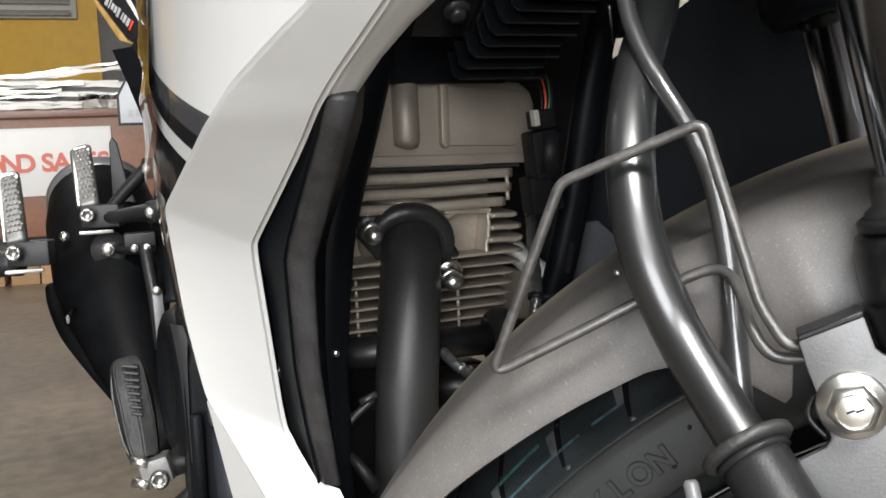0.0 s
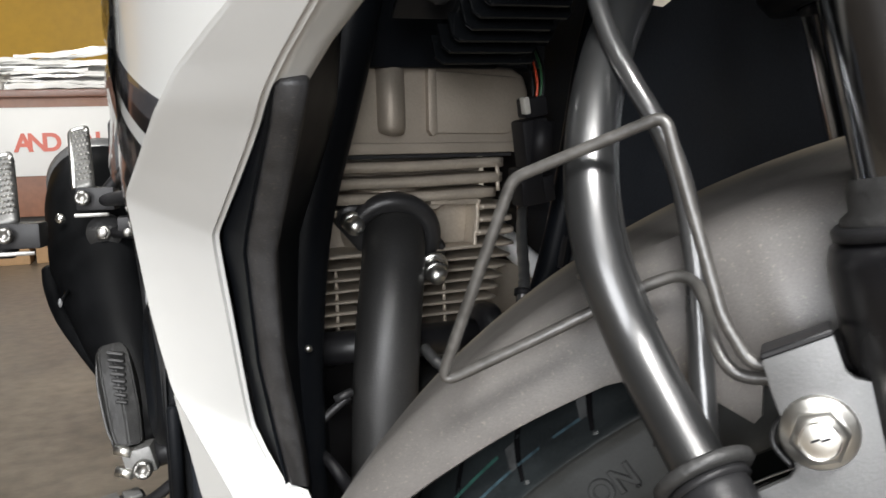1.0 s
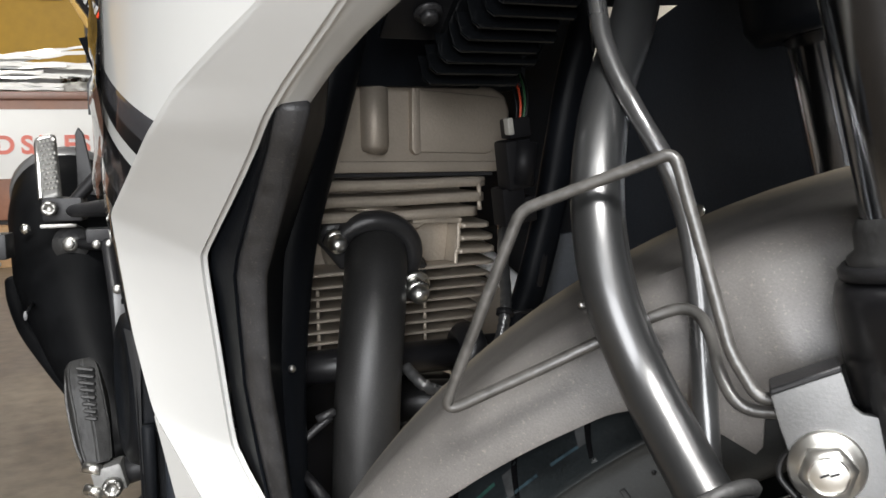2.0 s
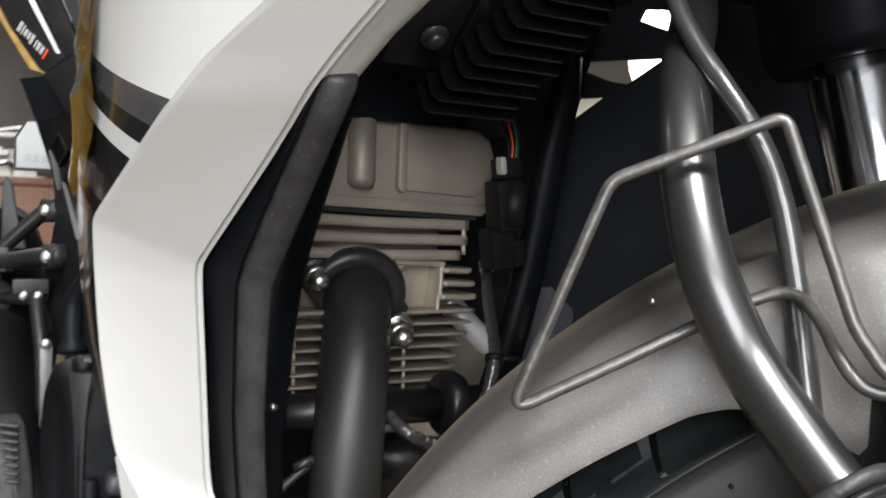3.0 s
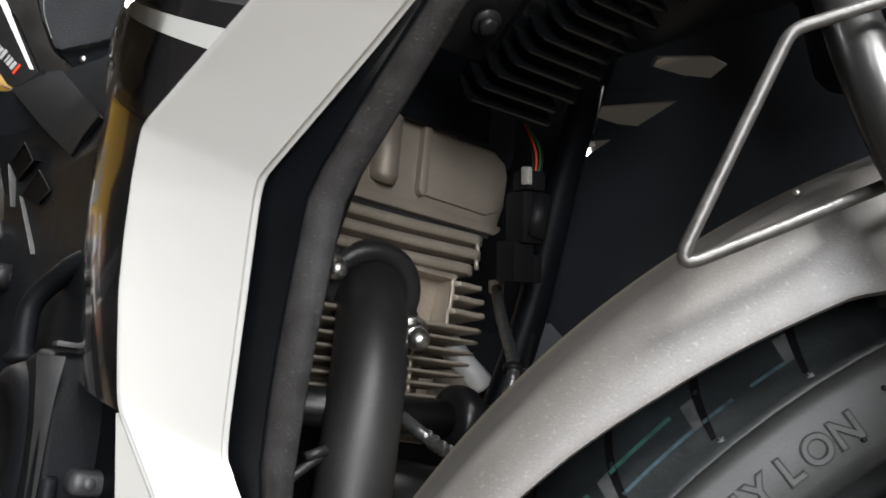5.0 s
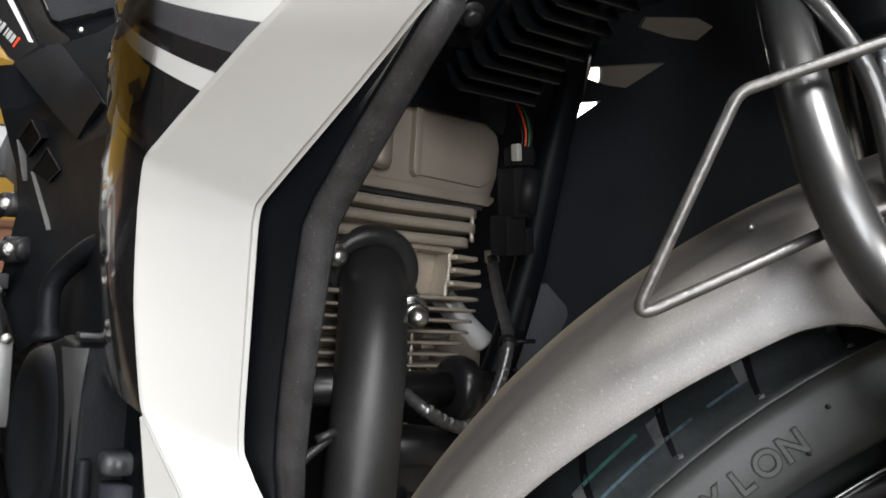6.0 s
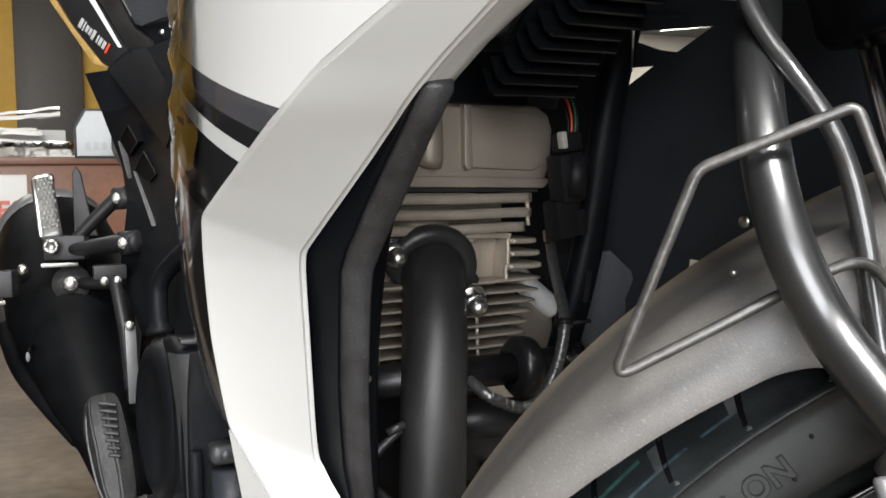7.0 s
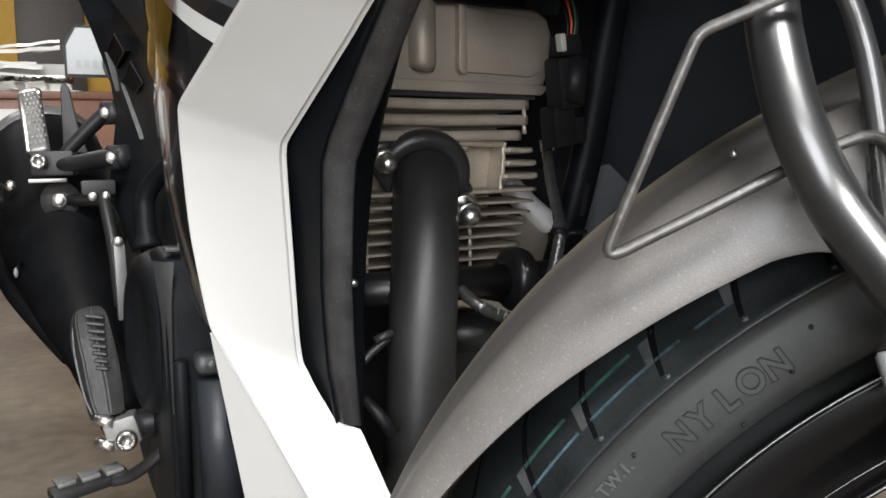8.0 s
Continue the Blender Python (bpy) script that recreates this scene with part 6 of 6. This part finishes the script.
def make_rear():
    make_pillion_peg(BIKE, (-0.0033, 0.9192, 0.5731), (-0.0092, 0.9747, 0.6326))
    hg = part("peg_hanger", tube(smooth_path([(0.014, 0.915, 0.5715), (0.030, 0.888, 0.574), (0.0487, 0.862, 0.5766), (0.062, 0.85, 0.577)], 5), lambda t: 0.0072 + 0.004 * t, 18, section=(1, 0.8)), BRACKET, BIKE, "black cast peg hanger")
    part("hanger_arm", tube(smooth_path([(0.013, 0.922, 0.578), (0.028, 0.918, 0.594), (0.0489, 0.912, 0.6145), (0.060, 0.905, 0.620)], 5), lambda t: 0.0075 + 0.003 * t, 16, section=(1, 0.7)), BRACKET, hg)
    for at in ((0.0487, 0.8500, 0.5766), (0.0489, 0.9000, 0.6145)):
        part("hanger_boss", tube([V(at) + V(0.020, 0.012, 0.001), V(at) + V(-0.002, 0.004, 0)], 0.0098, 20), BRACKET, hg)
        hex_bolt("hanger_bolt", at, 0.0052, hg)
    part("heel_guard", prism([(-0.002, -0.030), (0.020, -0.032), (0.013, -0.010), (0.0065, 0.028), (0.0020, 0.034), (-0.0010, 0.028)], axes(V(0.0165, 0.985, 0.6135), V(1, -0.15, 0), UP), 0.004, 0.0008, 1), BRACKET, BIKE, "black blade shaped heel guard")
    mf = part("muffler", tube(smooth_path([(0.0508, 0.8332, 0.3657), (0.0334, 0.8711, 0.4124), (0.0193, 0.9145, 0.4558), (0.0106, 0.9742, 0.5068), (0.0052, 1.0285, 0.548), (-0.0013, 1.0827, 0.5827)], 6), lambda t: float(np.interp(t, [0, 0.2, 0.4, 0.6, 0.85, 1], [0.022, 0.026, 0.0385, 0.0555, 0.0575, 0.051])), 40), MUFFLER, BIKE, "satin black upswept muffler")
    ax = (V(-0.0013, 1.0827, 0.5827) - V(0.0052, 1.0285, 0.548)).normalized()
    part("end_cap", lathe([(0.0495, -0.012), (0.0535, -0.010), (0.0535, 0.004), (0.050, 0.007), (0.018, 0.010), (0.016, 0.004), (0, 0.004)], toward((-0.0013, 1.0827, 0.5827), ax), 40), GREY_CAP, mf, "grey metal end cap")
    part("guard_tube", tube(smooth_path([(-0.0453, 0.9796, 0.5035), (-0.0425, 0.9634, 0.4883), (-0.0328, 0.9417, 0.4644), (-0.0122, 0.9091, 0.4384), (0.0095, 0.8766, 0.4145)], 6), 0.0080, 16), MUFFLER, mf)
    # pale oval added for the floor glimpsed between guard and muffler, on a made-up stem
    part("gap_patch", lathe([(0, 0.0010), (0.0026, 0.0008), (0.0031, 0)], toward((-0.0267, 0.8750, 0.4867), VIEW) @ Matrix.Diagonal((0.55, 1.3, 1.0, 1.0)), 24), TONGUE, mf, "small pale oval patch for the gap by the guard")
    part("patch_stem", tube([V(-0.0267, 0.8755, 0.4867), V(-0.0240, 0.930, 0.4905)], 0.0018, 8), MUFFLER, mf)
    part("shield_screw", lathe([(0, 0.003), (0.0035, 0.002), (0.0048, 0)], toward((-0.0292, 0.9472, 0.5546), VIEW), 16), ZINC, mf)
    hex_bolt("mount_bolt", (0.0089, 0.9250, 0.5412), 0.0068, mf)
    part("mount_boss", tube([V(0.012, 0.965, 0.5412), V(0.0095, 0.926, 0.5412)], 0.016, 24), RUBBER, mf)
    part("mount_stay", tube([V(0.012, 0.935, 0.541), V(0.040, 0.905, 0.541), V(0.052, 0.88, 0.545)], 0.0055, 12), BRACKET, mf)
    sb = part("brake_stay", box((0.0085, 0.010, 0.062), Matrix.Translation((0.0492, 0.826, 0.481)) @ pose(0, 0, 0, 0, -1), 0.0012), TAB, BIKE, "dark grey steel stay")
    hex_bolt("stay_nut", (0.0482, 0.8205, 0.512), 0.0040, sb)
    hd = part("heel_plate", box((0.026, 0.02, 0.012), Matrix.Translation((0.038, 0.868, 0.553)), 0.002), BRACKET, BIKE)
    for x in (0.033, 0.043):
        hex_bolt("plate_nut", (x, 0.857, 0.546), 0.0038, hd)
    part("stay_rod", tube(smooth_path([(0.041, 0.862, 0.548), (0.043, 0.850, 0.530), (0.046, 0.835, 0.500), (0.048, 0.83, 0.46)], 5), 0.005, 12), BRACKET, BIKE)
    # rider peg, folded up
    c, u = V(0.0262, 0.730, 0.4375), V(0.0077, -0.020, -0.058).normalized()
    w = V(0.025, -0.020, 0.008)
    w = (w - u * w.dot(u)).normalized()
    n = w.cross(u).normalized()
    if n.dot(VIEW) < 0:
        n = -n
    m = Matrix((w, u, n)).transposed().to_4x4()
    m.translation = c
    rings = []
    for q in range(15):
        t = q / 14
        wide = float(np.interp(t, [0, 0.04, 0.16, 0.34, 0.6, 0.9, 1.0], [0.60, 0.78, 0.92, 1.0, 0.95, 0.86, 0.78]))
        rings.append([m @ V(0.0172 * wide * math.cos(radians(a)) * k + 0.0006 * math.sin(9 * t + a), -0.0375 + 0.075 * t, 0.0150 * wide * math.sin(radians(a)) * k) for a, k in ((8, 1.0), (52, 1.0), (92, 1.05), (126, 0.98), (172, 1.05), (235, 0.9), (305, 0.9))])
    bm = bmesh.new()
    vs = [[bm.verts.new(p) for p in r] for r in rings]
    for a, b in zip(vs, vs[1:]):
        for k in range(7):
            bm.faces.new((a[k], a[(k + 1) % 7], b[(k + 1) % 7], b[k]))
    bm.faces.new(vs[0])
    bm.faces.new(vs[-1])
    bmesh.ops.recalc_face_normals(bm, faces=bm.faces)
    bmesh.ops.bevel(bm, geom=[e for e in bm.edges if e.calc_face_angle(0) > radians(20)], offset=0.0012, segments=2, affect="EDGES")
    pg = part("rider_footpeg", bm, DUSTY_RUBBER, BIKE, "folded rubber rider footpeg", angle=24)
    for i in range(8):
        part("tread_rib", box((0.0125 - 0.0006 * i, 0.0026, 0.0055), m @ Matrix.Translation((0.0118 - 0.0003 * i, -0.029 + i * 0.0050, 0.0105)) @ pose(0, 0, 0, 0, 34, 24), 0.0008, 1), RUBBER, pg)
    part("peg_crease", tube(smooth_path([m @ V(-0.0052, 0.034, 0.0105), m @ V(-0.0068, 0.020, 0.0128), m @ V(-0.0072, -0.012, 0.0132), m @ V(-0.0050, -0.033, 0.0098)], 5), 0.0009, 8), PEG_RUBBER, pg, "dusty worn crease")
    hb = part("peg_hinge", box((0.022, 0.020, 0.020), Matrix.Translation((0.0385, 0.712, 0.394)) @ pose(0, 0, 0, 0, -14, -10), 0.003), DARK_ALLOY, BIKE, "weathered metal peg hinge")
    star_bolt((0.0394, 0.7000, 0.3900), 0.0070, hb)
    for dz in (-0.010, 0.006):
        part("hinge_pin", tube([V(0.021, 0.708, 0.398 + dz), V(0.032, 0.703, 0.396 + dz)], 0.0038, 12), ZINC, hb)
    part("hinge_arm", tube([V(0.044, 0.716, 0.394), V(0.075, 0.72, 0.400)], 0.010, 14), BRACKET, hb)
    pd = part("brake_pedal", tube(smooth_path([(0.0700, 0.690, 0.392), (0.058, 0.690, 0.380), (0.042, 0.700, 0.366), (0.030, 0.706, 0.362)], 5), 0.0055, 14, section=(1, 0.7)), BRACKET, BIKE, "black brake pedal arm")
    part("pedal_pad", box((0.050, 0.020, 0.008), Matrix.Translation((0.0150, 0.712, 0.3600)) @ pose(0, 0, 0, 0, -8, 12), 0.003, 2), BRACKET, pd, "dirty black pedal pad")
    for k in range(3):
        part("pad_tooth", box((0.012, 0.016, 0.003), Matrix.Translation((0.0 + 0.015 * k, 0.714, 0.3635 + 0.002 * k)) @ pose(0, 0, 0, 0, -8, 12), 0.001), DARK_ALLOY, pd)
    # number plate: blank with faint bars
    np_ = part("number_plate", prism([(0.0262, 0.6690), (0.0262, 0.7000), (0.0365, 0.7185), (0.1000, 0.7185), (0.1000, 0.6690)], Matrix(((1, 0, 0, 0), (0, 0, -1, 1.150), (0, 1, 0, 0), (0, 0, 0, 1))), 0.002), PLATE, BIKE, "pale grey plate with faint marks")
    part("plate_frame", prism([(0.0235, 0.6660), (0.0235, 0.7005), (0.0350, 0.7215), (0.1030, 0.7215), (0.1030, 0.6660)], Matrix(((1, 0, 0, 0), (0, 0, -1, 1.1525), (0, 1, 0, 0), (0, 0, 0, 1))), 0.003), BRACKET, np_)
    for k in range(4):
        part("faint_bar", box((0.0055, 0.0008, 0.0085), Matrix.Translation((0.0375 + 0.0085 * k, 1.1496, 0.6800))), PLATE_BAR, np_)
    part("plate_stay", box((0.05, 0.30, 0.012), Matrix.Translation((0.095, 1.02, 0.668)) @ pose(0, 0, 0, 4), 0.003), BRACKET, np_)
    part("rear_mudguard", prism([(0.890, 0.725), (1.150, 0.700), (1.158, 0.672), (1.00, 0.640), (0.93, 0.575), (0.890, 0.560)], Matrix(((0, 0, -1, 0.062), (1, 0, 0, 0), (0, 1, 0, 0), (0, 0, 0, 1))), 0.07, 0.006, 2), BODY_BLACK, BIKE, "black rear mudguard")
    # rear wheel and swingarm carry the bike
    rw = axes(V(0.20, 1.42, 0.300), V(-0.14, 0.99, 0), UP)
    prof = [(0.215, -0.05), (0.255, -0.064), (0.283, -0.055), (0.297, -0.03), (0.300, 0.0), (0.297, 0.03), (0.283, 0.055), (0.255, 0.064), (0.215, 0.05)]
    ty = part("rear_tyre", lathe(prof, rw, 64), TYRE, BIKE, "black rear tyre")
    part("rear_rim", lathe([(0.03, 0.02), (0.19, 0.02), (0.2155, 0.05), (0.2155, -0.05), (0.19, -0.02), (0.03, -0.02)], rw, 48), RIM, ty)
    for s in (-0.085, 0.085):
        part("swingarm", tube([V(0.185 + s * 0.8, 0.80, 0.37), V(0.20 + s, 1.42, 0.30)], 0.016, 14), FRAME_BLACK, BIKE)


make_rear()

# ---------------------------------------------------------------- the machine parked alongside, of which only its pegs come into view
NB = thing("parked_motorcycle", (-0.34, 1.0, 0), "neighbouring black motorcycle with a folded aluminium footpeg", "motorcycle")


def make_neighbour():
    make_pillion_peg(NB, (-0.0590, 0.856, 0.5480), (-0.0660, 0.900, 0.6100))
    part("peg_hanger", tube(smooth_path([(-0.058, 0.862, 0.5400), (-0.11, 0.880, 0.540), (-0.22, 0.92, 0.550)], 5), 0.011, 14), BRACKET, NB)
    part("frame_tail", box((0.12, 0.60, 0.12), Matrix.Translation((-0.34, 0.95, 0.62)), 0.02), BODY_BLACK, NB)
    part("frame_post", tube([V(-0.24, 0.92, 0.55), V(-0.33, 0.90, 0.62)], 0.014, 12), FRAME_BLACK, NB)
    rw = axes(V(-0.34, 1.30, 0.300), V(0, 1, 0), UP)
    ty = part("rear_tyre", lathe([(0.215, -0.05), (0.255, -0.064), (0.283, -0.055), (0.297, -0.03), (0.300, 0.0), (0.297, 0.03), (0.283, 0.055), (0.255, 0.064), (0.215, 0.05)], rw, 64), TYRE, NB)
    part("rear_rim", lathe([(0.03, 0.02), (0.19, 0.02), (0.2155, 0.05), (0.2155, -0.05), (0.19, -0.02), (0.03, -0.02)], rw, 48), RIM, ty)
    for s in (-0.085, 0.085):
        part("swingarm", tube([V(-0.34 + s * 0.8, 0.75, 0.38), V(-0.34 + s, 1.30, 0.30)], 0.016, 12), FRAME_BLACK, NB)
    part("frame_post", tube([V(-0.34, 0.75, 0.38), V(-0.34, 0.80, 0.62)], 0.02, 12), FRAME_BLACK, NB)


make_neighbour()
